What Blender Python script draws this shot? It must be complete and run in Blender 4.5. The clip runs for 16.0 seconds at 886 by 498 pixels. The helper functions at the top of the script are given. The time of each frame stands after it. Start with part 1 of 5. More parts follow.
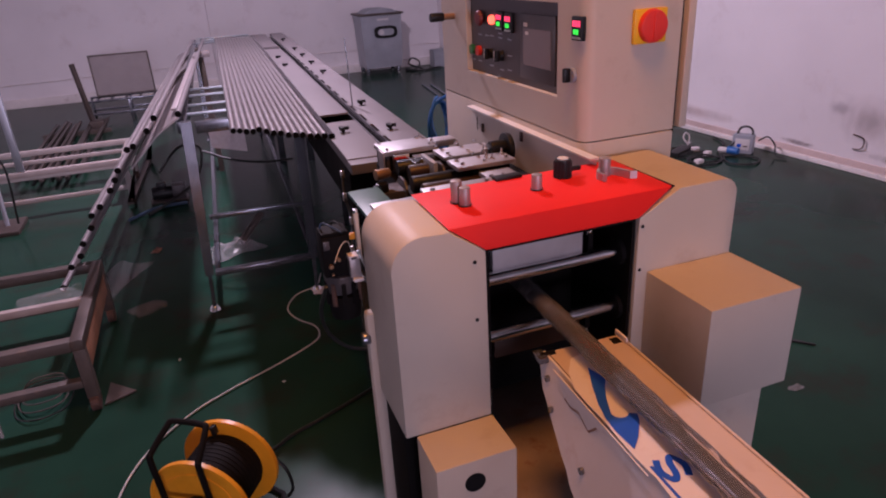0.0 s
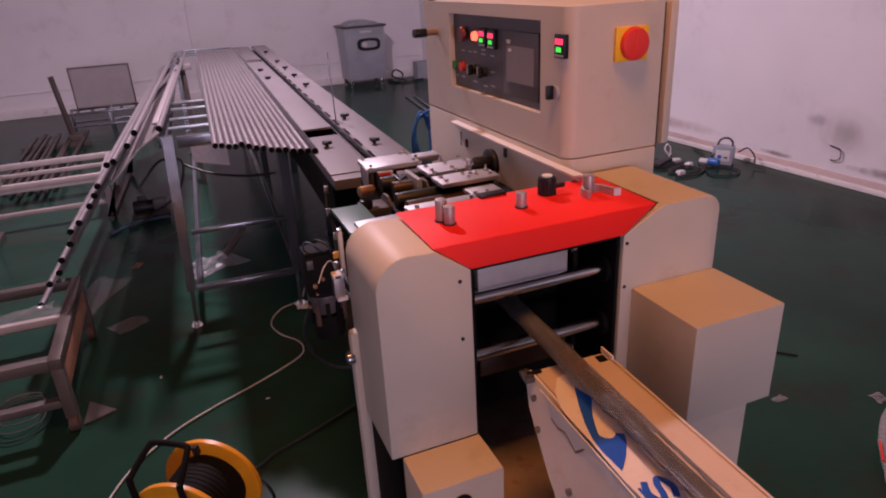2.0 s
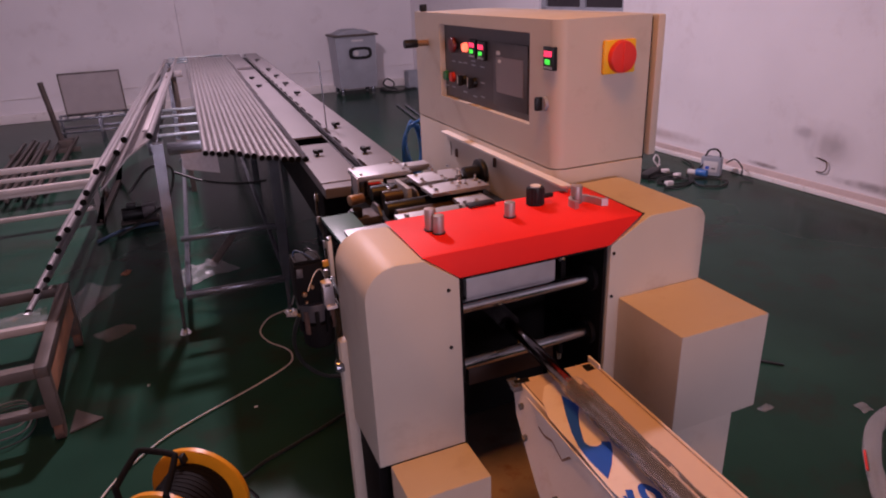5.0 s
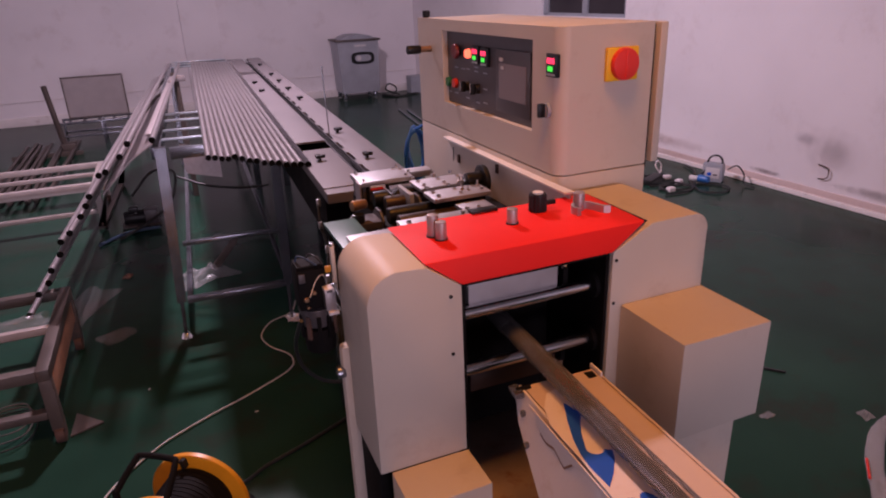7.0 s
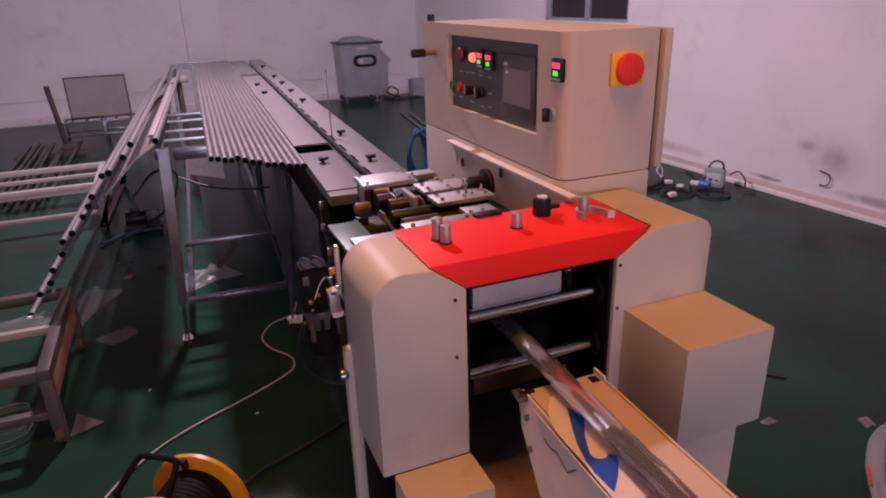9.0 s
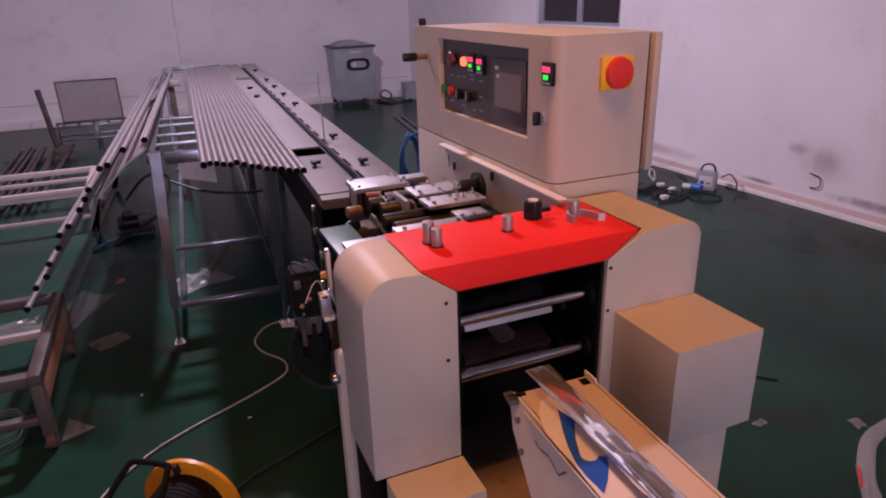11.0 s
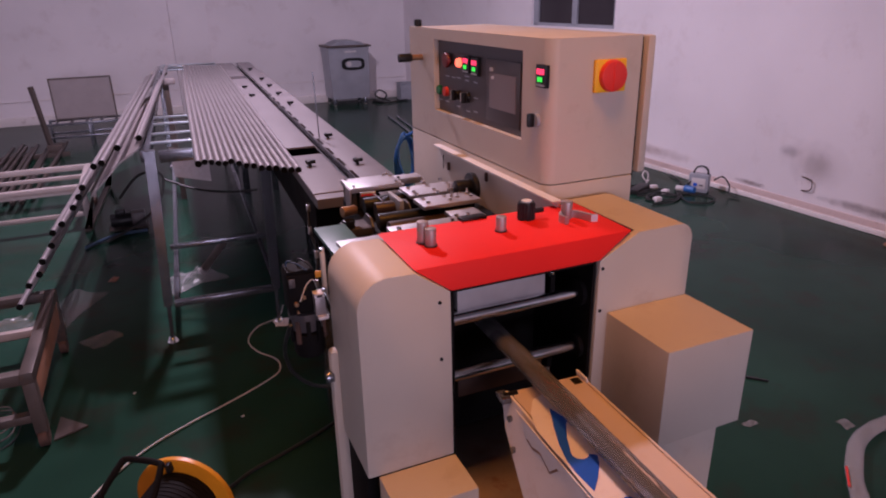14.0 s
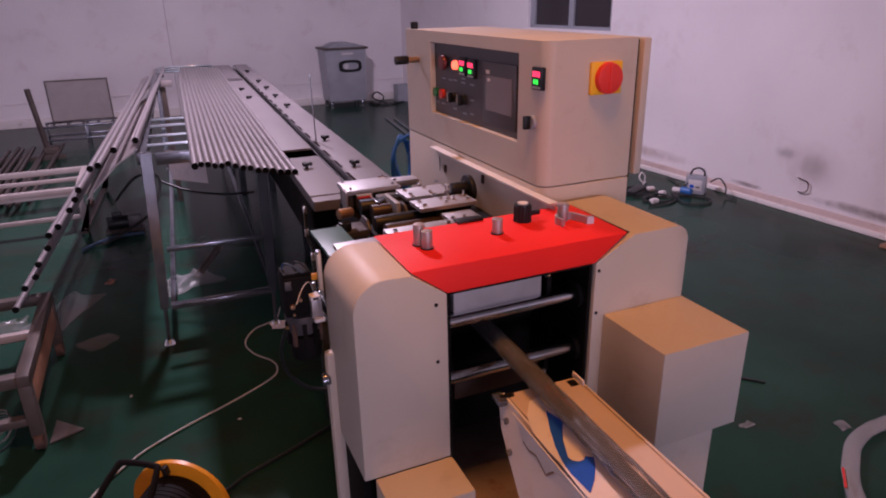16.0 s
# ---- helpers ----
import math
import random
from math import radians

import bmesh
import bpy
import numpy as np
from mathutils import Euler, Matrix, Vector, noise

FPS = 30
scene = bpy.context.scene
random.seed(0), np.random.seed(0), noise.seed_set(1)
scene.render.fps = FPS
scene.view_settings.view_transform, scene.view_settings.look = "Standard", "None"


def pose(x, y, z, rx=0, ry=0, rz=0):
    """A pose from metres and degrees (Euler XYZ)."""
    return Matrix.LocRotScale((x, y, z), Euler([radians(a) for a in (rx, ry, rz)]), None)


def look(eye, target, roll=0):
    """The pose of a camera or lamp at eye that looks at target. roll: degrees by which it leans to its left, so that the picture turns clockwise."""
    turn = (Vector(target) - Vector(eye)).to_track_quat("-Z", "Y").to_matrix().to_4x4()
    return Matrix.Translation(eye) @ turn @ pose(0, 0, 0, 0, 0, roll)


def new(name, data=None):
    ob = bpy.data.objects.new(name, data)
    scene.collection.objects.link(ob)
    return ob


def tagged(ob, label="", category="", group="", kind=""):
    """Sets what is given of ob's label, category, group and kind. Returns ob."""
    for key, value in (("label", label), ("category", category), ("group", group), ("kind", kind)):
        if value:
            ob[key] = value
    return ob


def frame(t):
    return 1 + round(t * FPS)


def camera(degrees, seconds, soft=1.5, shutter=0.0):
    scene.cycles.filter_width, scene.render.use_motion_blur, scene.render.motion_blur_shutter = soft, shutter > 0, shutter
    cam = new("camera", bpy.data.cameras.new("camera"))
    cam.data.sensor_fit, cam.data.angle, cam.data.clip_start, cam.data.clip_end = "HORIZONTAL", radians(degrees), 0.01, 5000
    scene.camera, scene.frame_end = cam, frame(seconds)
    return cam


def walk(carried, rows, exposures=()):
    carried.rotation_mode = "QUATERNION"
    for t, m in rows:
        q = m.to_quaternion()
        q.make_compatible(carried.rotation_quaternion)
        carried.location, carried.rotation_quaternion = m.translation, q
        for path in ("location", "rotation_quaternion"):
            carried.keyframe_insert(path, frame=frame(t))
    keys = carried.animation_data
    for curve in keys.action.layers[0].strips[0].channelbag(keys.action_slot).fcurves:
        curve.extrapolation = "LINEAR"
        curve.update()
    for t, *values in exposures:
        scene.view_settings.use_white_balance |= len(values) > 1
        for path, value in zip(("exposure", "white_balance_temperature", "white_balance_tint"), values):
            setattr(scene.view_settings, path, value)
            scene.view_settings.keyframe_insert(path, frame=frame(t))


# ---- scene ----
cam = camera(68.3, 16.0, soft=2.0)
PATH = [
    (0, (-0.063, -0.283, 1.464), (0.557, 1.441, 0.66), -3.3),
    (0.5, (-0.07, -0.279, 1.472), (0.552, 1.444, 0.669), -3.5),
    (1, (-0.067, -0.277, 1.476), (0.575, 1.443, 0.681), -3.5),
    (1.5, (-0.062, -0.276, 1.477), (0.597, 1.441, 0.691), -3.3),
    (2, (-0.059, -0.272, 1.475), (0.611, 1.444, 0.698), -3.1),
    (2.5, (-0.059, -0.27, 1.475), (0.62, 1.446, 0.704), -3.0),
    (3, (-0.059, -0.273, 1.476), (0.625, 1.443, 0.71), -2.9),
    (3.5, (-0.059, -0.277, 1.477), (0.633, 1.437, 0.714), -2.7),
    (4, (-0.059, -0.278, 1.478), (0.637, 1.435, 0.717), -2.6),
    (6.5, (-0.061, -0.284, 1.481), (0.644, 1.434, 0.738), -2.2),
    (7, (-0.061, -0.279, 1.482), (0.64, 1.441, 0.741), -2.2),
    (7.5, (-0.063, -0.281, 1.482), (0.636, 1.441, 0.744), -2.1),
    (8, (-0.067, -0.282, 1.482), (0.634, 1.441, 0.748), -1.9),
    (8.5, (-0.067, -0.279, 1.482), (0.634, 1.445, 0.75), -1.8),
    (9, (-0.069, -0.277, 1.483), (0.634, 1.446, 0.751), -1.7),
    (11.5, (-0.065, -0.282, 1.485), (0.661, 1.436, 0.763), -1.6),
    (12, (-0.065, -0.28, 1.486), (0.663, 1.437, 0.763), -1.5),
    (12.5, (-0.067, -0.283, 1.486), (0.664, 1.433, 0.762), -1.6),
    (13, (-0.067, -0.284, 1.486), (0.666, 1.431, 0.763), -1.5),
    (13.5, (-0.069, -0.288, 1.487), (0.667, 1.426, 0.764), -1.3),
    (14, (-0.069, -0.29, 1.487), (0.67, 1.422, 0.764), -1.1),
    (14.5, (-0.067, -0.291, 1.488), (0.676, 1.42, 0.767), -1.0),
    (15, (-0.068, -0.292, 1.488), (0.676, 1.419, 0.768), -1.1),
    (15.5, (-0.069, -0.293, 1.488), (0.677, 1.418, 0.769), -1.1),
    (16, (-0.067, -0.291, 1.488), (0.68, 1.42, 0.77), -1.1),
]
walk(cam, [(t, look(eye, target, roll)) for t, eye, target, roll in PATH],
     [(0.0, -0.03, 6080, 9), (1.2, -0.03, 6550, 11), (9.2, -0.03, 6500, 11), (11.3, -0.03, 6080, 9), (16.0, -0.03, 6060, 9)])

# ---- light ----
world = bpy.data.worlds.new("World")
scene.world = world
world.use_nodes = True
world.node_tree.nodes["Background"].inputs[0].default_value = (0.55, 0.6, 0.75, 1)
world.node_tree.nodes["Background"].inputs[1].default_value = 0.25


def lamp(name, m, energy, colour, sx, sy):
    d = bpy.data.lights.new(name, "AREA")
    d.shape, d.size, d.size_y, d.energy, d.color = "RECTANGLE", sx, sy, energy, colour
    ob = new(name, d)
    ob.matrix_world = m
    return ob


ROOM = dict(x0=-4.2, x1=3.95, y0=-8.0, y1=9.75, h=3.6)
# daylight through the opening behind, a cool bay lamp over the feeding table and a warm hall lamp
lamp("daylight", look((-0.1, -7.9, 1.5), (0.2, 4.0, 1.3)), 215, (0.95, 0.76, 1.0), 3.2, 1.5)
# fill lamp added on the unseen west side to brighten the east wall
lamp("daylight", look((-4.15, 4.2, 1.5), (3.9, 2.2, 1.4)), 24, (1.0, 0.72, 0.93), 4.4, 1.7)
lamp("bay_lamp_light", look((0.36, 4.25, 3.5), (0.36, 4.25, 0)), 203, (0.98, 0.74, 0.92), 0.24, 0.22)
lamp("hall_lamp_light", look((0.3, 0.35, 3.1), (0.3, 0.35, 0)), 34, (1.0, 0.36, 0.08), 0.8, 0.4)

# ---- materials ----
def mat(name, colour, rough=0.5, metal=0.0, var=0.12, scale=6.0, bump=0.05, grain=120.0, dirt=None, dirt_amt=0.0, spread=0.56, emit=None, power=0.0, coat=0.0, spec=0.5):
    m = bpy.data.materials.new(name)
    m.use_nodes = True
    nt = m.node_tree
    N, L = nt.nodes, nt.links
    b = N["Principled BSDF"]
    tc = N.new("ShaderNodeTexCoord")
    n1 = N.new("ShaderNodeTexNoise")
    n1.inputs["Scale"].default_value, n1.inputs["Detail"].default_value = scale, 6
    L.new(tc.outputs["Object"], n1.inputs["Vector"])
    r = N.new("ShaderNodeValToRGB")
    c = colour
    r.color_ramp.elements[0].position, r.color_ramp.elements[1].position = 0.3, 0.72
    r.color_ramp.elements[0].color = (*[v * (1 - var) for v in c], 1)
    r.color_ramp.elements[1].color = (*[min(1, v * (1 + var)) for v in c], 1)
    L.new(n1.outputs["Fac"], r.inputs["Fac"])
    out = r.outputs["Color"]
    n2 = N.new("ShaderNodeTexNoise")
    n2.inputs["Scale"].default_value, n2.inputs["Detail"].default_value = grain, 4
    L.new(tc.outputs["Object"], n2.inputs["Vector"])
    if dirt:
        n3 = N.new("ShaderNodeTexNoise")
        n3.inputs["Scale"].default_value, n3.inputs["Detail"].default_value, n3.inputs["Roughness"].default_value = scale * 2.3, 9, 0.68
        L.new(tc.outputs["Object"], n3.inputs["Vector"])
        r3 = N.new("ShaderNodeValToRGB")
        r3.color_ramp.elements[0].position, r3.color_ramp.elements[1].position = spread, spread + 0.18
        r3.color_ramp.elements[0].color, r3.color_ramp.elements[1].color = (0, 0, 0, 1), (dirt_amt,) * 3 + (1,)
        L.new(n3.outputs["Fac"], r3.inputs["Fac"])
        mx = N.new("ShaderNodeMix")
        mx.data_type = "RGBA"
        L.new(r3.outputs["Color"], mx.inputs["Factor"])
        L.new(out, mx.inputs["A"])
        mx.inputs["B"].default_value = (*dirt, 1)
        out = mx.outputs["Result"]
    L.new(out, b.inputs["Base Color"])
    mr = N.new("ShaderNodeMapRange")
    mr.inputs["To Min"].default_value, mr.inputs["To Max"].default_value = max(0.02, rough * 0.8), min(1, rough * 1.25)
    L.new(n1.outputs["Fac"], mr.inputs["Value"])
    L.new(mr.outputs["Result"], b.inputs["Roughness"])
    b.inputs["Metallic"].default_value = metal
    b.inputs["Coat Weight"].default_value = coat
    b.inputs["Specular IOR Level"].default_value = spec
    if bump:
        bp = N.new("ShaderNodeBump")
        bp.inputs["Strength"].default_value, bp.inputs["Distance"].default_value = bump, 0.002
        L.new(n2.outputs["Fac"], bp.inputs["Height"])
        L.new(bp.outputs["Normal"], b.inputs["Normal"])
    if emit:
        b.inputs["Emission Color"].default_value = (*emit, 1)
        b.inputs["Emission Strength"].default_value = power
    return m


def clear_sheet(name, tint, gloss, rough=0.12, haze=0.09):
    m = mat(name, tint, rough, 0.0, 0.1, 14.0, 0.35, 26.0)
    N, L = m.node_tree.nodes, m.node_tree.links
    tr, gl, fr, mu, mx = N.new("ShaderNodeBsdfTransparent"), N.new("ShaderNodeBsdfGlossy"), N.new("ShaderNodeFresnel"), N.new("ShaderNodeMath"), N.new("ShaderNodeMixShader")
    tr.inputs["Color"].default_value = (*tint, 1)
    gl.inputs["Color"].default_value, gl.inputs["Roughness"].default_value = (0.9, 0.88, 0.9, 1), rough
    fr.inputs["IOR"].default_value = 1.5
    mu.operation, mu.use_clamp, mu.inputs[1].default_value = "MULTIPLY", True, gloss
    L.new(N["Bump"].outputs["Normal"], fr.inputs["Normal"])
    L.new(N["Bump"].outputs["Normal"], gl.inputs["Normal"])
    L.new(fr.outputs["Fac"], mu.inputs[0])
    L.new(mu.outputs["Value"], mx.inputs["Fac"])
    L.new(tr.outputs["BSDF"], mx.inputs[1])
    L.new(gl.outputs["BSDF"], mx.inputs[2])
    m2 = N.new("ShaderNodeMixShader")
    m2.inputs["Fac"].default_value = haze
    L.new(mx.outputs["Shader"], m2.inputs[1])
    L.new(N["Principled BSDF"].outputs["BSDF"], m2.inputs[2])
    L.new(m2.outputs["Shader"], N["Material Output"].inputs["Surface"])
    return m


def glassy(name, tint, alpha, rough=0.08):
    m = mat(name, tint, rough, 0.0, 0.1, 14.0, 0.35, 26.0)
    m.node_tree.nodes["Principled BSDF"].inputs["Alpha"].default_value = alpha
    return m


M_WALL = mat("painted_plaster", (0.80, 0.76, 0.78), 0.7, 0, 0.05, 1.3, 0.1, 60, (0.55, 0.47, 0.45), 0.35)
M_CEIL = mat("ceiling_paint", (0.22, 0.21, 0.21), 0.8, 0, 0.04, 1.0)
M_FLOOR = mat("green_epoxy", (0.0150, 0.045, 0.030), 0.22, 0, 0.3, 1.1, 0.02, 40, (0.026, 0.024, 0.018), 0.8, spread=0.5, spec=0.07)
M_SKIRT = mat("white_skirting", (0.82, 0.77, 0.75), 0.5, 0, 0.08, 3, 0.1, 80, (0.3, 0.22, 0.2), 0.6)
M_SKIRTDIRTY = mat("stained_skirting", (0.62, 0.50, 0.47), 0.6, 0, 0.12, 3, 0.1, 80, (0.26, 0.17, 0.14), 0.7)
M_CREAM = mat("cream_enamel", (0.53, 0.47, 0.405), 0.5, 0, 0.06, 4, 0.06, 220, (0.36, 0.28, 0.22), 0.42)
M_DECK = mat("worn_base_plate", (0.24, 0.18, 0.145), 0.45, 0, 0.25, 8, 0.1, 90, (0.16, 0.05, 0.03), 0.9)
M_RED = mat("red_enamel", (0.80, 0.020, 0.016), 0.5, 0, 0.06, 5, 0.08, 200, spec=0.16)
M_BLACK = mat("black_plastic", (0.009, 0.009, 0.010), 0.4, 0, 0.2, 20, 0.1, spec=0.3)
# near-black for black parts, and for shade painted into gaps and recesses
M_DARK = mat("black_and_gap_shade", (0.006, 0.005, 0.005), 0.7, 0, 0.3, 8, 0.1, spec=0.12)
M_STEEL = mat("polished_steel", (0.72, 0.72, 0.74), 0.2, 1, 0.1, 30, 0.04, 200)
M_TUBE = mat("steel_tube", (0.34, 0.31, 0.315), 0.38, 0.75, 0.12, 40, 0.05, 160)
# darker, fully metallic copy of the tube metal for tubes on the line
M_TUBE_LINE = mat("dark_line_tube", (0.25, 0.23, 0.235), 0.16, 1, 0.2, 40, 0.05, 160)
M_JAW = mat("jaw_plate", (0.42, 0.39, 0.39), 0.55, 0.3, 0.12, 20)
M_RUNG = mat("bright_rung", (0.66, 0.72, 0.76), 0.3, 1, 0.05, 40)
M_POST = mat("turned_grey_post", (0.36, 0.32, 0.32), 0.45, 0.6, 0.12, 40)
M_TUBE_IN = mat("tube_bore", (0.004, 0.004, 0.004), 0.8, 0, 0.1, 20, spec=0.1)
M_ALU = mat("machined_aluminium", (0.46, 0.445, 0.455), 0.45, 0.85, 0.08, 18, 0.06, 200)
M_PLATE = mat("stainless_sheet", (0.145, 0.13, 0.135), 0.6, 0.15, 0.12, 7, 0.05, 160)
M_GALV = mat("galvanised_frame", (0.21, 0.22, 0.25), 0.2, 0.75, 0.25, 16, 0.08, 90)
M_FRAME = mat("dull_bench_frame", (0.088, 0.07, 0.062), 0.5, 0.3, 0.2, 9, 0.1, 90, (0.2, 0.12, 0.08), 0.5)
M_WHITEBAR = mat("pale_painted_bar", (0.36, 0.315, 0.30), 0.5, 0, 0.1, 12, 0.06)
M_BRASS = mat("brass_fitting", (0.27, 0.16, 0.09), 0.5, 0.7, 0.1, 40)
M_COPPER = mat("coppery_roller", (0.035, 0.017, 0.012), 0.4, 0.2, 0.2, 30)
M_YELLOW = mat("yellow_plastic", (0.85, 0.48, 0.01), 0.35, 0, 0.06, 14)
M_ORANGE = mat("amber_reel_plastic", (0.72, 0.30, 0.015), 0.38, 0, 0.12, 14)
M_PANEL = mat("grey_control_panel", (0.065, 0.055, 0.058), 0.4, 0, 0.1, 20)
M_SCREEN = mat("touch_screen", (0.23, 0.205, 0.215), 0.22, 0, 0.05, 8)
M_MARK = mat("pale_print", (0.6, 0.58, 0.57), 0.6, 0, 0.05, 30)
M_GREENBTN = mat("green_button", (0.02, 0.22, 0.09), 0.35)
M_REDBTN = mat("red_button", (0.72, 0.035, 0.025), 0.35)
# red of the buttons darkened for the shade in the panel recess
M_REDSHADE = mat("shaded_red_button", (0.14, 0.008, 0.010), 0.4)
M_REDGLOW = mat("lit_red_lamp", (0.7, 0.05, 0.03), 0.3, emit=(1.0, 0.13, 0.07), power=2.6)
M_REDDIGIT = mat("red_digits", (0.5, 0.02, 0.05), 0.3, emit=(1.0, 0.04, 0.12), power=1.6)
M_GREENDIGIT = mat("green_digits", (0.02, 0.5, 0.05), 0.3, emit=(0.08, 1.0, 0.08), power=1.0)
M_BLUE = mat("blue_hose", (0.03, 0.14, 0.42), 0.35)
# darker, greyer copy of the hose blue
M_HOSEDULL = mat("dull_blue_hose", (0.035, 0.065, 0.12), 0.6, 0, 0.25, 30)
M_BLUEPRINT = mat("blue_print", (0.002, 0.085, 0.55), 0.5, 0, 0.1, 12)
M_CARTON = mat("white_carton_board", (0.72, 0.66, 0.66), 0.55, 0, 0.06, 9, 0.12, 90, (0.5, 0.36, 0.28), 0.4)
M_TAN = mat("tan_sheet", (0.60, 0.49, 0.425), 0.42, 0, 0.06, 7, 0.08, 120, (0.45, 0.30, 0.22), 0.4)
M_CABLE = mat("black_rubber_cable", (0.012, 0.012, 0.012), 0.5)
M_CABLEW = mat("grey_white_cable", (0.42, 0.39, 0.36), 0.5)
M_VAC = mat("brushed_vacuum_machine", (0.38, 0.40, 0.44), 0.4, 0.7, 0.1, 6)
M_GREYBOX = mat("grey_plastic", (0.32, 0.34, 0.38), 0.5)
M_MESH = mat("grey_mesh_panel", (0.29, 0.26, 0.26), 0.6, 0.2, 0.08, 8)
# panes coloured dark for the unlit interior behind them
M_WINGLASS = mat("unlit_window_glass", (0.03, 0.025, 0.03), 0.1, 0, 0.1, 3)
M_HOOK = mat("rusty_iron", (0.10, 0.055, 0.042), 0.7, 0.2, 0.3, 40, 0.2)
M_RUSTPLATE = mat("brown_board", (0.30, 0.15, 0.09), 0.55, 0, 0.3, 9, 0.1)
M_FILM = clear_sheet("clear_film", (0.96, 0.94, 0.94), 1.2, 0.2)
M_SHEET = glassy("dull_clear_sheet", (0.55, 0.52, 0.54), 0.16, 0.2)
M_REDFILM = glassy("red_printed_film", (0.62, 0.12, 0.09), 0.4, 0.2)
M_TAIL = glassy("loose_clear_film", (0.62, 0.56, 0.56), 0.27, 0.2)
M_RAG = glassy("crumpled_film", (0.55, 0.54, 0.56), 0.30, 0.25)
M_TEAL = mat("teal_glass_plate", (0.05, 0.13, 0.12), 0.4, 0, 0.1, 10)


# ---- shape helpers ----
def mesh_of(bm, name, material, bevel=0.0, smooth=True):
    if bevel:
        bmesh.ops.bevel(bm, geom=[e for e in bm.edges if e.is_manifold and e.calc_face_angle(0) > 0.5], offset=bevel, segments=2, profile=0.6, affect="EDGES", clamp_overlap=True)
    bmesh.ops.recalc_face_normals(bm, faces=bm.faces)
    me = bpy.data.meshes.new(name)
    bm.to_mesh(me)
    bm.free()
    me.materials.append(material)
    if smooth:
        for p in me.polygons:
            p.use_smooth = True
        me.set_sharp_from_angle(angle=radians(32))
    return me


def part(name, bm, material, parent=None, label="", bevel=0.0, m=None):
    ob = new(name, mesh_of(bm, name, material, bevel))
    if parent:
        ob.parent = parent
    if m is not None:
        ob.matrix_basis = m
    if label:
        ob["label"] = label
    return ob


def thing(name, label, category, group="", kind="", m=None):
    ob = new(name)
    ob.empty_display_size = 0.05
    if m is not None:
        ob.matrix_basis = m
    return tagged(ob, label, category, group, kind)


def add_box(bm, x0, x1, y0, y1, z0, z1, m=None):
    g = bmesh.ops.create_cube(bm, size=1.0)
    t = Matrix.Translation(((x0 + x1) / 2, (y0 + y1) / 2, (z0 + z1) / 2)) @ Matrix.Diagonal((abs(x1 - x0), abs(y1 - y0), abs(z1 - z0), 1))
    bmesh.ops.transform(bm, matrix=(m @ t) if m is not None else t, verts=g["verts"])
    return bm


def box(x0, x1, y0, y1, z0, z1, m=None):
    return add_box(bmesh.new(), x0, x1, y0, y1, z0, z1, m)


def add_cyl(bm, a, b, r, r2=None, seg=20, caps=True):
    a, b = Vector(a), Vector(b)
    d = b - a
    g = bmesh.ops.create_cone(bm, cap_ends=caps, segments=seg, radius1=r, radius2=r if r2 is None else r2, depth=d.length)
    bmesh.ops.transform(bm, matrix=Matrix.Translation((a + b) / 2) @ d.to_track_quat("Z", "Y").to_matrix().to_4x4(), verts=g["verts"])
    return bm


def cyl(a, b, r, r2=None, seg=20):
    return add_cyl(bmesh.new(), a, b, r, r2, seg)


def prism(pts, axis, lo, hi):
    """Extrudes an outline: (x, z) along y, (y, z) along x, (x, y) along z."""
    bm = bmesh.new()
    def at(p, h):
        return {"x": (h, p[0], p[1]), "y": (p[0], h, p[1]), "z": (p[0], p[1], h)}[axis]
    a = [bm.verts.new(at(p, lo)) for p in pts]
    b = [bm.verts.new(at(p, hi)) for p in pts]
    bm.faces.new(a)
    bm.faces.new(b[::-1])
    for i in range(len(pts)):
        j = (i + 1) % len(pts)
        bm.faces.new((a[i], b[i], b[j], a[j]))
    return bm


def arc(cx, cz, r, a0, a1, n=8):
    return [(cx + r * math.cos(radians(a0 + (a1 - a0) * i / n)), cz + r * math.sin(radians(a0 + (a1 - a0) * i / n))) for i in range(n + 1)]


def pipe_mesh(points, r, seg=8, closed=False, smooth_steps=6):
    """A round hose along a smoothed line."""
    P = [Vector(p) for p in points]
    n = len(P)
    line = []
    for i in range(n if closed else n - 1):
        p0, p1, p2, p3 = (P[(i - 1) % n], P[i], P[(i + 1) % n], P[(i + 2) % n]) if closed else (P[max(i - 1, 0)], P[i], P[i + 1], P[min(i + 2, n - 1)])
        for k in range(smooth_steps):
            t = k / smooth_steps
            line.append(0.5 * ((2 * p1) + (p2 - p0) * t + (2 * p0 - 5 * p1 + 4 * p2 - p3) * t * t + (3 * p1 - p0 - 3 * p2 + p3) * t ** 3))
    if not closed:
        line.append(P[-1])
    bm = bmesh.new()
    rings = []
    k = len(line)
    for i, p in enumerate(line):
        d = (line[(i + 1) % k] - line[i - 1]) if closed else (line[min(i + 1, k - 1)] - line[max(i - 1, 0)])
        q = d.normalized().to_track_quat("Z", "Y").to_matrix()
        rings.append([bm.verts.new(p + q @ Vector((r * math.cos(2 * math.pi * j / seg), r * math.sin(2 * math.pi * j / seg), 0))) for j in range(seg)])
    for i in range(k if closed else k - 1):
        a, b = rings[i], rings[(i + 1) % k]
        for j in range(seg):
            bm.faces.new((a[j], a[(j + 1) % seg], b[(j + 1) % seg], b[j]))
    if not closed:
        bm.faces.new(rings[0])
        bm.faces.new(rings[-1][::-1])
    return bm


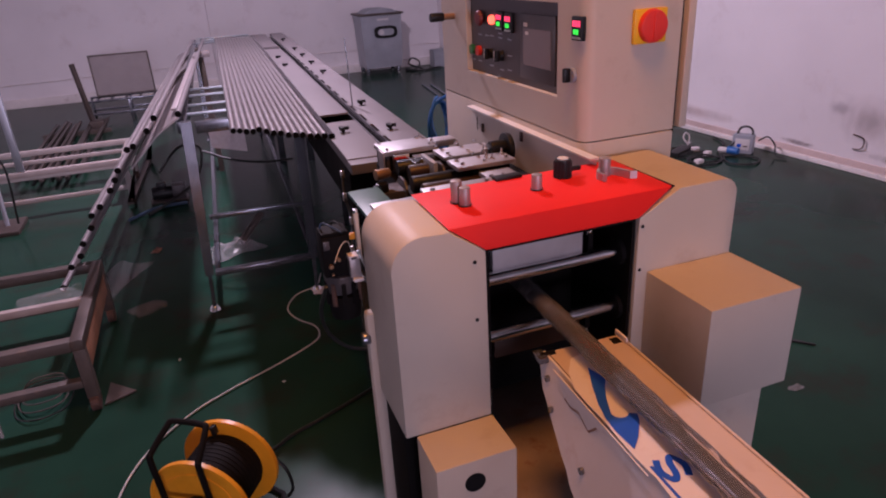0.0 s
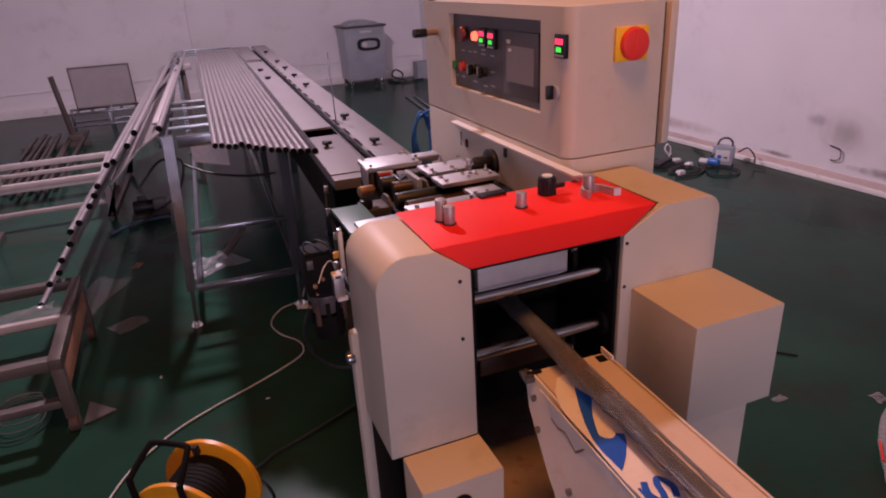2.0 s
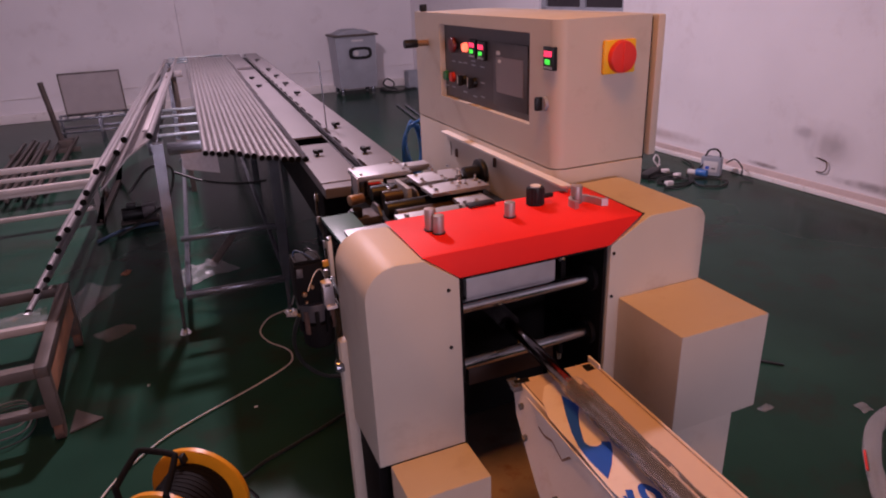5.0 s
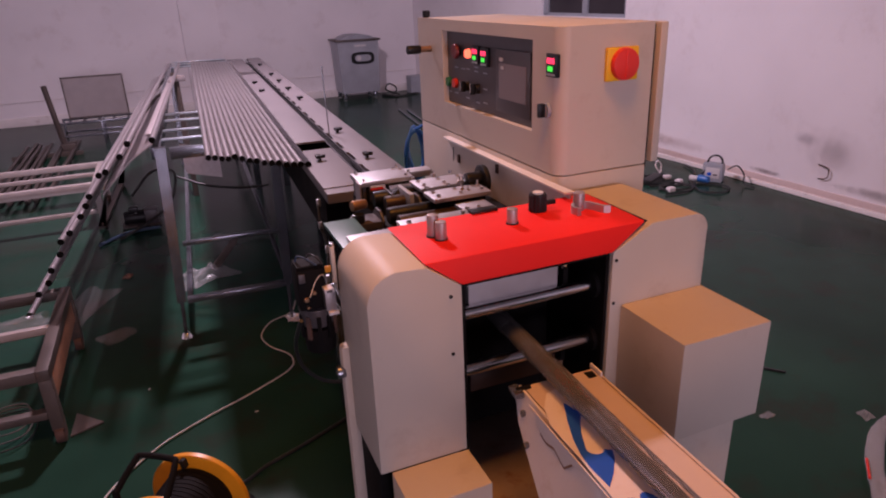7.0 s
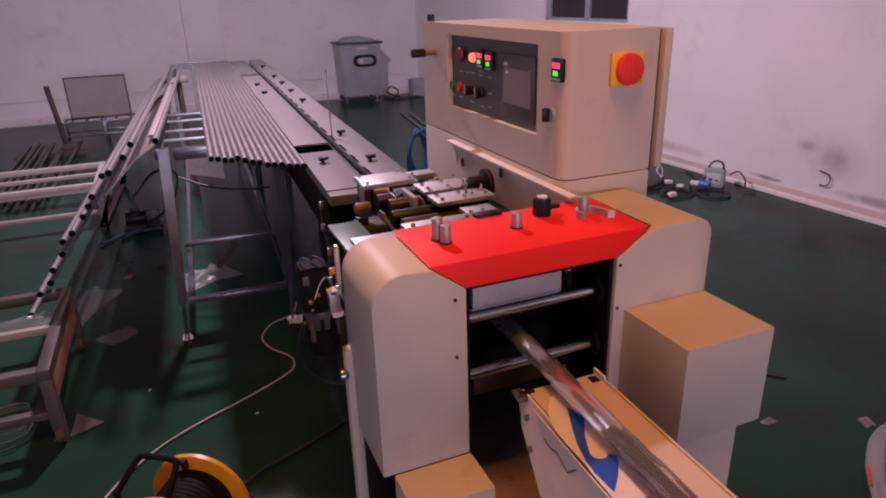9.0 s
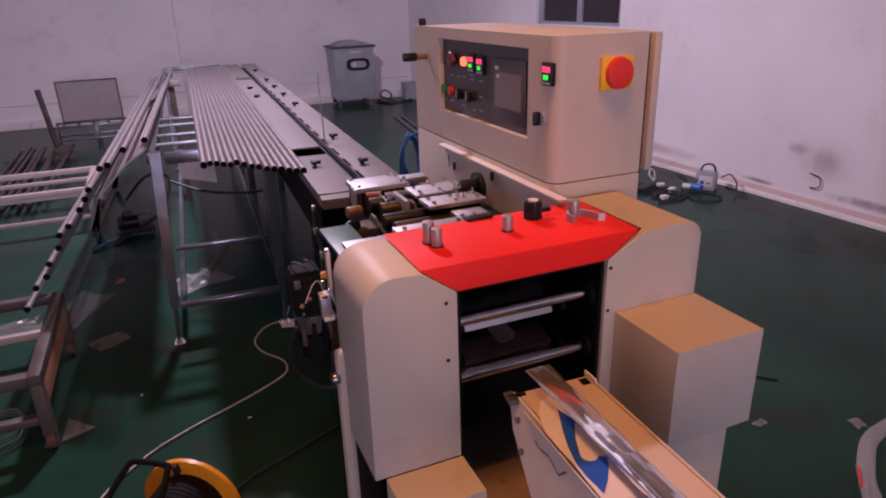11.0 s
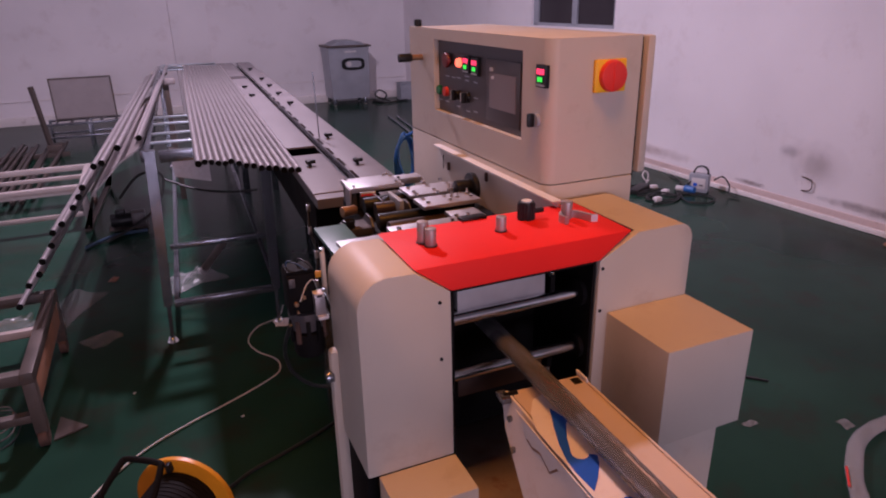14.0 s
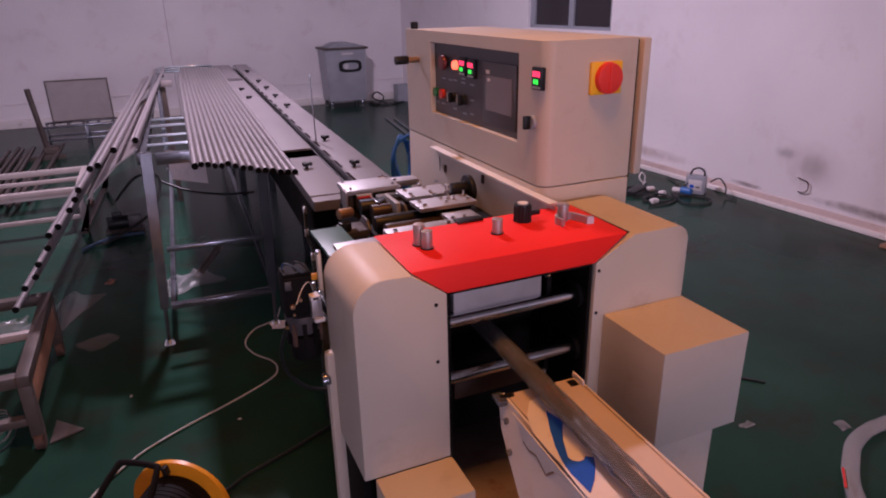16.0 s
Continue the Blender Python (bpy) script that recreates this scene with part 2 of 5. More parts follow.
def tube_bm(length, r, seg=20, wall=0.0012):
    """A hollow tube along y from its front end at the origin."""
    bm = bmesh.new()
    rings = []
    for rad, y in ((r, 0), (r, length), (r - wall, length), (r - wall, 0)):
        rings.append([bm.verts.new((rad * math.cos(2 * math.pi * j / seg), y, rad * math.sin(2 * math.pi * j / seg))) for j in range(seg)])
    for i in range(4):
        a, b = rings[i], rings[(i + 1) % 4]
        for j in range(seg):
            bm.faces.new((a[j], a[(j + 1) % seg], b[(j + 1) % seg], b[j]))
    return bm


def bore_disc_bm(r, seg=16):
    """Black disc in the front end of a tube, in place of its shaded bore."""
    bm = bmesh.new()
    rings = [[bm.verts.new((r * math.cos(2 * math.pi * j / seg), y, r * math.sin(2 * math.pi * j / seg))) for j in range(seg)] for y in (-0.0015, 0.006)]
    for j in range(seg):
        bm.faces.new((rings[0][j], rings[0][(j + 1) % seg], rings[1][(j + 1) % seg], rings[1][j]))
    bm.faces.new(rings[0])
    bm.faces.new(rings[1])
    return bm


# ---- setting ----
R = ROOM
def setting(name, bm, material, label, category, bevel=0.0):
    return tagged(part(name, bm, material, None, "", bevel), label, category, "", "structure")

setting("floor", box(R["x0"] - 0.2, R["x1"] + 0.9, R["y0"] - 0.2, R["y1"] + 0.2, -0.1, 0), M_FLOOR, "glossy dark green epoxy workshop floor with scuffs", "floor")
setting("ceiling", box(R["x0"] - 0.2, R["x1"] + 0.9, R["y0"] - 0.2, R["y1"] + 0.2, R["h"], R["h"] + 0.1), M_CEIL, "dark unlit hall ceiling", "ceiling")
setting("wall_north", box(R["x0"], R["x1"], R["y1"], R["y1"] + 0.2, 0, R["h"]), M_WALL, "pinkish white painted plaster wall", "wall")
# unseen west wall; its opening is made up to go with the side fill
bm = box(R["x0"] - 0.2, R["x0"], R["y0"], 1.9, 0, R["h"])
add_box(bm, R["x0"] - 0.2, R["x0"], 6.5, R["y1"], 0, R["h"])
add_box(bm, R["x0"] - 0.2, R["x0"], 1.9, 6.5, 0, 0.6)
add_box(bm, R["x0"] - 0.2, R["x0"], 1.9, 6.5, 2.4, R["h"])
setting("wall_west", bm, M_WALL, "pinkish white painted plaster wall", "wall")
bm = box(R["x0"], R["x1"] + 0.7, R["y0"] - 0.2, R["y0"], 0, 0.7)
add_box(bm, R["x0"], R["x1"] + 0.7, R["y0"] - 0.2, R["y0"], 3.3, R["h"])
add_box(bm, R["x0"], -1.8, R["y0"] - 0.2, R["y0"], 0.7, 3.3)
add_box(bm, 1.6, R["x1"] + 0.7, R["y0"] - 0.2, R["y0"], 0.7, 3.3)
setting("wall_south", bm, M_WALL, "white painted wall with a wide window opening", "wall")
# east wall with the window opening
WY0, WY1, WZ0, WZ1 = 4.90, 6.26, 1.17, 2.3
bm = box(R["x1"], R["x1"] + 0.2, R["y0"], WY0, 0, R["h"])
add_box(bm, R["x1"], R["x1"] + 0.2, WY1, R["y1"], 0, R["h"])
add_box(bm, R["x1"], R["x1"] + 0.2, WY0, WY1, 0, WZ0)
add_box(bm, R["x1"], R["x1"] + 0.2, WY0, WY1, WZ1, R["h"])
setting("wall_east", bm, M_WALL, "pinkish white painted plaster wall with damp stains", "wall")
win = tagged(thing("window_1", "dark window with a grey frame set in the wall", "window"), kind="structure")
bm = box(3.98, 4.03, WY0, WY0 + 0.05, WZ0, WZ1)
for a, b, c, d in ((WY1 - 0.09, WY1, WZ0, WZ1), (5.50, 5.58, WZ0, WZ1), (WY0, WY1, WZ0, WZ0 + 0.03), (WY0, WY1, WZ1 - 0.05, WZ1)):
    add_box(bm, 3.98, 4.03, a, b, c, d)
part("window_frame", bm, M_GREYBOX, win)
for a, b in ((WY0 + 0.05, 5.50), (5.58, WY1 - 0.09)):
    part("pane", box(4.00, 4.005, a, b, WZ0 + 0.03, WZ1 - 0.05), M_WINGLASS, win)
# black slab stands in for the unlit space behind the panes
setting("window_reveal", box(4.05, 4.15, WY0, WY1, WZ0, WZ1), M_DARK, "black slab for the unlit space behind the window", "window")
setting("pillar", box(0.30, 0.78, 9.62, 9.75, 0, R["h"]), M_WALL, "white painted pillar standing out of the wall", "pillar", 0.01)
bm = box(3.915, 3.95, 1.0, 9.6, 0, 0.035)
setting("skirting_east", bm, M_SKIRT, "dirty white skirting ledge along the wall", "skirting", 0.008)
setting("skirting_upper", box(3.938, 3.95, 1.0, 9.6, 0.035, 0.080), M_SKIRTDIRTY, "chipped pinkish skirting strip on the wall", "skirting", 0.006)
setting("skirting_north", box(-4.2, 3.91, 9.70, 9.75, 0, 0.11), M_SKIRT, "stained plaster skirting along the wall", "skirting", 0.008)

# ---- flow wrapper: end sealer, base, control cabinet ----
wrapper = thing("flow_wrapper", "cream enamelled flow wrapping machine with red top guard", "packing machine")
# the machine is drawn on its own drawing grid; FIT sets that grid to its true size and place in the hall
FS = 0.865
FIT = Matrix.Translation((-0.065, -0.265, 1.48)) @ Matrix.Scale(FS, 4) @ Matrix.Translation((0.065, 0.265, -1.48))
def wpart(name, bm, material, label="", bevel=0.0, parent=None):
    bmesh.ops.transform(bm, matrix=FIT, verts=bm.verts)
    return part(name, bm, material, parent or wrapper, label, bevel)

left_profile = [(0.207, 0.575), (0.398, 0.575), (0.396, 0.957), (0.325, 1.007)] + arc(0.272, 0.945, 0.065, 90, 180, 10)
hl = wpart("left_housing", prism(left_profile, "y", 0.75, 0.965), M_CREAM, "cream rounded housing", 0.003)
right_profile = [(0.741, 0.30), (0.995, 0.30)] + arc(0.955, 0.968, 0.04, 0, 90, 8) + [(0.842, 1.007), (0.744, 0.957)]
hr = wpart("right_housing", prism(right_profile, "y", 0.75, 1.02), M_CREAM, "cream rounded housing", 0.003)
for x, z in ((0.372, 0.938), (0.373, 0.813)):
    wpart("screw", cyl((x, 0.7485, z), (x, 0.752, z), 0.004, seg=10), M_BLACK, "", 0, hl)
for x, z in ((0.752, 0.938), (0.752, 0.838)):
    wpart("screw", cyl((x, 0.7485, z), (x, 0.752, z), 0.004, seg=10), M_BLACK, "", 0, hr)
# red guard: wider at its top than at its lower front edge
bm = bmesh.new()
lo = [bm.verts.new(p) for p in ((0.3965, 0.748, 0.958), (0.741, 0.748, 0.958), (0.741, 0.99, 0.958), (0.3965, 0.99, 0.958))]
hi = [bm.verts.new(p) for p in ((0.3255, 0.762, 1.009), (0.832, 0.762, 1.009), (0.838, 0.99, 1.009), (0.3275, 0.99, 1.009))]
bm.faces.new(lo[::-1]); bm.faces.new(hi)
for i in range(4):
    bm.faces.new((lo[i], lo[(i + 1) % 4], hi[(i + 1) % 4], hi[i]))
wpart("top_guard", bm, M_RED, "glossy red sheet-metal guard", 0.003)
# inside of the sealer: plates coloured near-black for the shade of the recess
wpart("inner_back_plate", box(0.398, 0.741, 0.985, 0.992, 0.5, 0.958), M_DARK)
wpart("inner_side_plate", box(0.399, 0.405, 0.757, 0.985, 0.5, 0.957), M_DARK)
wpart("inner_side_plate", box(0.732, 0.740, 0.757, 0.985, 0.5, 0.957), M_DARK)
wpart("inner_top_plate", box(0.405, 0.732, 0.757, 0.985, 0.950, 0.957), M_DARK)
wpart("base_deck", box(0.395, 0.80, 0.45, 1.0, 0.42, 0.44), M_DECK, "dirty brown-stained base plate", 0.003)
wpart("drive_cover", box(0.772, 0.995, 0.553, 0.7495, 0.606, 0.83), M_CREAM, "cream sheet-metal drive box", 0.002)
wpart("drive_column", box(0.79, 0.943, 0.562, 0.7495, -0.231, 0.606), M_CREAM, "", 0.002)
lowb = wpart("lower_cover", box(0.229, 0.40, 0.635, 0.7495, -0.231, 0.575), M_CREAM, "cream foot cover", 0.003)
wpart("cable_hole", cyl((0.308, 0.633, 0.522), (0.308, 0.640, 0.522), 0.022, seg=20), M_BLACK, "", 0, lowb)

# sealing jaws: two shafts, each carrying a jaw plate between two end discs
JY, JZU, JZL = 0.80, 0.868, 0.735
def jaw(name, z, up, plate_mat):
    p = FIT @ Vector((0.56, JY, z))
    ob = part(name, cyl((-0.165 * FS, 0, 0), (0.158 * FS, 0, 0), 0.0145 * FS, seg=24), M_STEEL, wrapper, "polished steel jaw shaft", 0.0)
    s = FS * up
    bm = box(-0.125 * FS, 0.085 * FS, 0.006 * FS, 0.030 * FS, 0.012 * s, 0.064 * s)
    part("jaw_plate", bm, plate_mat, ob, "flat sealing jaw plate", 0.002)
    for x in (-0.142, 0.102):
        bm = box(x * FS, (x + 0.012) * FS, 0.010 * FS, 0.028 * FS, 0, 0.05 * s)
        part("jaw_arm", bm, M_DARK, ob, "", 0.001)
        part("jaw_bolt", cyl(((x + 0.006) * FS, 0.018 * FS, 0.045 * s), ((x + 0.006) * FS, 0.018 * FS, 0.064 * s), 0.008 * FS, seg=12), M_STEEL, ob)
    ob.location = p
    return ob, p


jaw_up, JP_UP = jaw("sealing_jaw", JZU, 1, M_JAW)
jaw_low, JP_LOW = jaw("sealing_jaw", JZL, -1, M_COPPER)
wpart("guide_pin", cyl((0.732, 0.86, 0.83), (0.70, 0.86, 0.83), 0.008, seg=12), M_STEEL)
wpart("jaw_bearing", cyl((0.732, JY, JZU), (0.722, JY, JZU), 0.03, seg=24), M_DARK)
wpart("jaw_bearing", cyl((0.732, JY, JZL), (0.722, JY, JZL), 0.03, seg=24), M_DARK)

# posts and knobs on the red guard
for x, y, z in ((0.397, 0.893, 1.056), (0.405, 0.868, 1.048), (0.577, 0.884, 1.043)):
    wpart("guide_post", cyl((x, y, 1.0), (x, y, z), 0.0115, seg=20), M_POST, "turned steel guide post", 0.0015)
    wpart("post_seal", cyl((x, y, 1.006), (x, y, 1.0115), 0.0138, seg=20), M_BLACK)
kn = wpart("pressure_knob", cyl((0.668, 0.932, 1.004), (0.668, 0.932, 1.05), 0.0185, seg=28), M_BLACK, "black ribbed pressure knob", 0.002)
for i in range(16):
    a = 2 * math.pi * i / 16
    wpart("rib", cyl((0.668 + 0.0185 * math.cos(a), 0.932 + 0.0185 * math.sin(a), 1.006), (0.668 + 0.0185 * math.cos(a), 0.932 + 0.0185 * math.sin(a), 1.046), 0.0022, seg=8), M_BLACK, "", 0, kn)
wpart("cap", cyl((0.668, 0.932, 1.049), (0.668, 0.932, 1.053), 0.012, seg=20), M_MARK, "pale disc", 0, kn)
wpart("pointer", box(0.684, 0.712, 0.926, 0.936, 1.02, 1.03), M_BLACK, "", 0.002, kn)
wpart("post_clamp", prism([(0.722, 0.855)] + [(x, y) for x, y in arc(0.752, 0.872, 0.030, 210, 30, 12)] + [(0.79, 0.853), (0.80, 0.848), (0.80, 0.842), (0.785, 0.846)] + arc(0.752, 0.872, 0.024, 20, 220, 12), "z", 1.008, 1.026), M_ALU, "bent aluminium clamp", 0.0)
wpart("guide_post", cyl((0.752, 0.895, 1.0), (0.752, 0.895, 1.050), 0.013, seg=20), M_POST, "", 0.002)
# solid black strip standing for the shade in the gap beside the guard
wpart("guard_gap", prism([(0.7445, 0.957), (0.842, 1.0065), (0.8345, 1.0085), (0.7405, 0.960)], "y", 0.768, 0.99), M_DARK)
wpart("guard_handle", box(0.525, 0.590, 0.975, 1.0, 1.008, 1.016), M_BLACK, "black handle strip", 0.002)

# control cabinet
cab = wpart("control_cabinet", box(0.803, 1.045, 1.10, 1.94, 1.048, 1.39), M_CREAM, "cream control cabinet", 0.006)
def cpart(name, bm, material, label="", bevel=0.0):
    return wpart(name, bm, material, label, bevel, cab)

corner = [(1.046, 1.037)] + [(x, y) for x, y in arc(0.815, 1.069, 0.032, 270, 180, 10)] + [(0.783, 1.160), (0.80, 1.160), (0.80, 1.104), (1.046, 1.104)]
bm = prism(corner, "z", 1.046, 1.392)
add_box(bm, 0.783, 0.8025, 1.1600, 1.94, 1.359, 1.392)
add_box(bm, 0.783, 0.8025, 1.1600, 1.94, 1.046, 1.137)
add_box(bm, 0.783, 0.8025, 1.727, 1.94, 1.137, 1.359)
cpart("front_skin", bm, M_CREAM, "cream sheet-metal front")
cpart("rear_door", box(1.060, 1.082, 1.03, 1.94, 1.048, 1.390), M_CREAM, "cream cabinet door standing a little off", 0.004)
# black filler in place of the shade in the door gap
cpart("door_gasket", box(1.046, 1.060, 1.05, 1.93, 1.03, 1.385), M_DARK)
cpart("operator_panel", box(0.801, 0.8035, 1.160, 1.727, 1.137, 1.359), M_PANEL, "dark grey operator panel")
scr = cpart("screen", box(0.797, 0.802, 1.195, 1.385, 1.155, 1.325), M_PANEL, "touch screen bezel", 0.002)
wpart("display", box(0.7955, 0.7972, 1.215, 1.362, 1.193, 1.288), M_SCREEN, "dim grey display", 0, scr)
wpart("badge", box(0.7955, 0.7972, 1.342, 1.362, 1.292, 1.302), M_MARK, "", 0, scr)
wpart("mark", box(0.7945, 0.7957, 1.335, 1.350, 1.272, 1.280), M_MARK, "", 0, scr)
def controller(y, z, w=0.044, h=0.053, x=0.790):
    c = cpart("temperature_controller", box(x, x + 0.012, y - w / 2, y + w / 2, z - h / 2, z + h / 2), M_BLACK, "black temperature controller with red and green digits", 0.002)
    for k in range(3):
        wpart("red_digit", box(x - 0.001, x + 0.0004, y + 0.008 - k * 0.0115, y + 0.0165 - k * 0.0115, z + 0.004, z + 0.017), M_REDDIGIT, "", 0, c)
    for k in range(2):
        wpart("green_digit", box(x - 0.001, x + 0.0004, y + 0.004 - k * 0.0115, y + 0.0125 - k * 0.0115, z - 0.013, z - 0.002), M_GREENDIGIT, "", 0, c)
    wpart("button_row", box(x - 0.001, x + 0.0004, y - 0.018, y + 0.018, z - 0.023, z - 0.018), M_GREYBOX, "", 0, c)
    return c


controller(1.506, 1.298)
controller(1.448, 1.296)
controller(1.062, 1.307, x=0.774)
es = cpart("emergency_stop", cyl((0.802, 1.640, 1.300), (0.790, 1.640, 1.300), 0.014, seg=20), M_BLACK, "red mushroom stop button")
wpart("mushroom_head", cyl((0.793, 1.640, 1.300), (0.782, 1.640, 1.300), 0.024, 0.021, 24), M_REDSHADE, "", 0.003, es)
cpart("signal_lamp", cyl((0.802, 1.566, 1.298), (0.790, 1.566, 1.298), 0.014, 0.012, 20), M_REDGLOW, "lit red signal lamp")
for y, mm in ((1.715, M_GREENBTN), (1.665, M_REDBTN), (1.578, M_BLACK), (1.508, M_BLACK)):
    b = cpart("push_button", cyl((0.802, y, 1.201), (0.79, y, 1.201), 0.016, 0.014, 18), mm)
    if mm is M_BLACK:
        wpart("selector_bar", box(0.775, 0.791, y - 0.005, y + 0.005, 1.185, 1.217), M_BLACK, "", 0.002, b)
        wpart("selector_line", box(0.7742, 0.7752, y - 0.001, y + 0.001, 1.19, 1.217), M_MARK, "", 0, b)
for y, z in ((1.66, 1.25), (1.61, 1.25), (1.574, 1.252), (1.517, 1.25), (1.517, 1.262), (1.458, 1.25), (1.715, 1.17), (1.665, 1.17), (1.578, 1.165), (1.508, 1.16), (1.458, 1.165), (1.458, 1.205)):
    cpart("caption_bar", box(0.8003, 0.8013, y - 0.013, y + 0.013, z - 0.002, z + 0.002), M_GREYBOX)
ck = cpart("rotary_knob", cyl((0.783, 1.085, 1.200), (0.774, 1.085, 1.200), 0.017, seg=24), M_GREYBOX, "black rotary knob")
wpart("grip", box(0.755, 0.773, 1.079, 1.091, 1.184, 1.218), M_BLACK, "", 0.004, ck)
ms = cpart("main_switch", box(0.905, 0.996, 1.026, 1.037, 1.262, 1.340), M_YELLOW, "yellow and red main switch", 0.004)
wpart("rotary_handle", cyl((0.953, 1.028, 1.301), (0.953, 1.013, 1.301), 0.039, 0.036, 36), M_REDBTN, "round red handle", 0.003, ms)
wpart("grip_bar", box(0.949, 0.957, 1.010, 1.014, 1.27, 1.332), M_REDBTN, "", 0.003, ms)
sv = cpart("air_fitting", cyl((0.783, 1.83, 1.297), (0.745, 1.83, 1.297), 0.010, seg=16), M_BRASS, "brass air fitting")
wpart("fitting_knob", cyl((0.745, 1.83, 1.297), (0.70, 1.83, 1.297), 0.014, seg=16), M_BLACK, "", 0.002, sv)
cpart("lifting_eye", cyl((0.80, 1.90, 1.392), (0.80, 1.90, 1.415), 0.013, seg=14), M_BLACK, "", 0.004)
wpart("cabinet_base", prism([(1.046, 1.034)] + arc(0.815, 1.069, 0.032, 270, 180, 8) + [(0.783, 1.94), (1.046, 1.94)], "z", 0.30, 1.043), M_CREAM, "", 0.003)
# side sheet with its folded edge in front of the cabinet
side = wpart("side_sheet", box(0.776, 0.782, 0.97, 1.693, 0.72, 1.021), M_CREAM, "cream side sheet", 0.001)
wpart("folded_edge", box(0.760, 0.786, 0.965, 1.695, 1.021, 1.028), M_MARK, "", 0.002, side)
for y, z in ((1.60, 0.985), (1.335, 1.012)):
    wpart("latch", box(0.770, 0.777, y - 0.006, y + 0.006, z - 0.026, z), M_HOOK, "", 0.002, side)
wpart("slot", box(0.7752, 0.7765, 1.645, 1.65, 0.955, 1.0), M_DARK, "", 0, side)

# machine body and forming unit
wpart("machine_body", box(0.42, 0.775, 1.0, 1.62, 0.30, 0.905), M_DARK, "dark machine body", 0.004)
fu = wpart("forming_block", box(0.412, 0.572, 1.485, 1.600, 0.957, 0.972), M_ALU, "machined aluminium forming block", 0.002)
# dark box and black sheet stand in for the block's open, shaded inside
wpart("block_body", box(0.418, 0.568, 1.492, 1.595, 0.905, 0.9565), M_PANEL, "dark grey box for the shaded hollow of the block", 0.002, fu)
for x, y in ((0.425, 1.50), (0.555, 1.50), (0.425, 1.585), (0.545, 1.588), (0.562, 1.575)):
    wpart("cap_screw", cyl((x, y, 0.972), (x, y, 0.977), 0.005, seg=10), M_STEEL, "", 0, fu)
wpart("block_window", box(0.428, 0.56, 1.482, 1.488, 0.915, 0.958), M_DARK, "", 0, fu)
wpart("red_label", box(0.436, 0.480, 1.4675, 1.4697, 0.950, 0.9565), M_REDBTN, "red and white label", 0, fu)
wpart("label_strip", box(0.436, 0.480, 1.4675, 1.4697, 0.9567, 0.9615), M_MARK, "", 0, fu)
def plate(x0, x1, y0, y1, z, h, screws, mm=None):
    p = wpart("clamp_plate", box(x0, x1, y0, y1, z - h, z), mm or M_ALU, "screwed aluminium plate", 0.002)
    for i in range(screws):
        sx = x0 + (x1 - x0) * (0.12 + 0.76 * (i % 3) / 2)
        sy = y0 + (y1 - y0) * (0.25 + 0.5 * (i // 3))
        wpart("screw", cyl((sx, sy, z), (sx, sy, z + 0.005), 0.006, seg=10), M_STEEL, "", 0, p)
    return p


plate(0.545, 0.705, 1.350, 1.445, 0.970, 0.012, 9)
plate(0.538, 0.705, 1.232, 1.315, 0.972, 0.012, 9)
plate(0.590, 0.675, 1.145, 1.222, 0.956, 0.010, 2)
for y0, y1, z1 in ((1.36, 1.435, 0.957), (1.24, 1.305, 0.959), (1.155, 1.215, 0.945)):
    wpart("plate_support", box(0.60, 0.690, y0, y1, 0.905, z1), M_DARK, "", 0.002)
for x, y, h in ((0.655, 1.335, 0.030), (0.668, 1.345, 0.026), (0.640, 1.285, 0.022), (0.652, 1.272, 0.020), (0.690, 1.290, 0.024), (0.560, 1.600, 0.020), (0.625, 1.452, 0.022)):
    wpart("adjusting_bolt", cyl((x, y, 0.965), (x, y, 0.965 + h * 0.55), 0.0055, seg=10), M_ALU, "bright hexagon bolt", 0.001)
    wpart("bolt_thread", cyl((x, y, 0.965 + h * 0.5), (x, y, 0.965 + h), 0.0028, seg=8), M_STEEL)
ang = wpart("angle_plate", prism([(0.492, 1.478), (0.640, 1.478), (0.640, 1.452), (0.520, 1.440), (0.478, 1.395)], "z", 0.949, 0.956), M_STEEL, "polished bent guide plate", 0.001)
wpart("angle_lip", box(0.470, 0.476, 1.385, 1.470, 0.915, 0.957), M_STEEL, "", 0.001, ang)
wpart("label_block", box(0.434, 0.482, 1.470, 1.4795, 0.915, 0.962), M_PANEL, "dark label block", 0.001)
wpart("block_cheek", box(0.4065, 0.4115, 1.480, 1.530, 0.90, 0.970), M_POST, "grey side cheek", 0.001)
for x, z0, z1 in ((0.418, 0.88, 0.93), (0.530, 0.90, 0.955)):
    wpart("roller_cheek", prism([(1.31, z0), (1.40, z0), (1.40, z1 - 0.02), (1.375, z1), (1.335, z1), (1.31, z1 - 0.02)], "x", x, x + 0.006), M_PANEL, "", 0.001)
plate(0.575, 0.66, 1.55, 1.60, 0.965, 0.02, 1)
plate(0.398, 0.582, 1.095, 1.135, 0.968, 0.012, 3)
plate(0.272, 0.398, 1.04, 1.135, 0.952, 0.01, 2)
wpart("plate_bracket", box(0.30, 0.42, 1.06, 1.10, 0.88, 0.915), M_DARK)
wpart("knob_bracket", box(0.35, 0.42, 1.32, 1.40, 0.885, 0.906), M_PANEL, "", 0.002)
wpart("glass_plate", box(0.262, 0.345, 1.09, 1.33, 0.915, 0.925), M_TEAL, "teal tinted plate", 0.001)
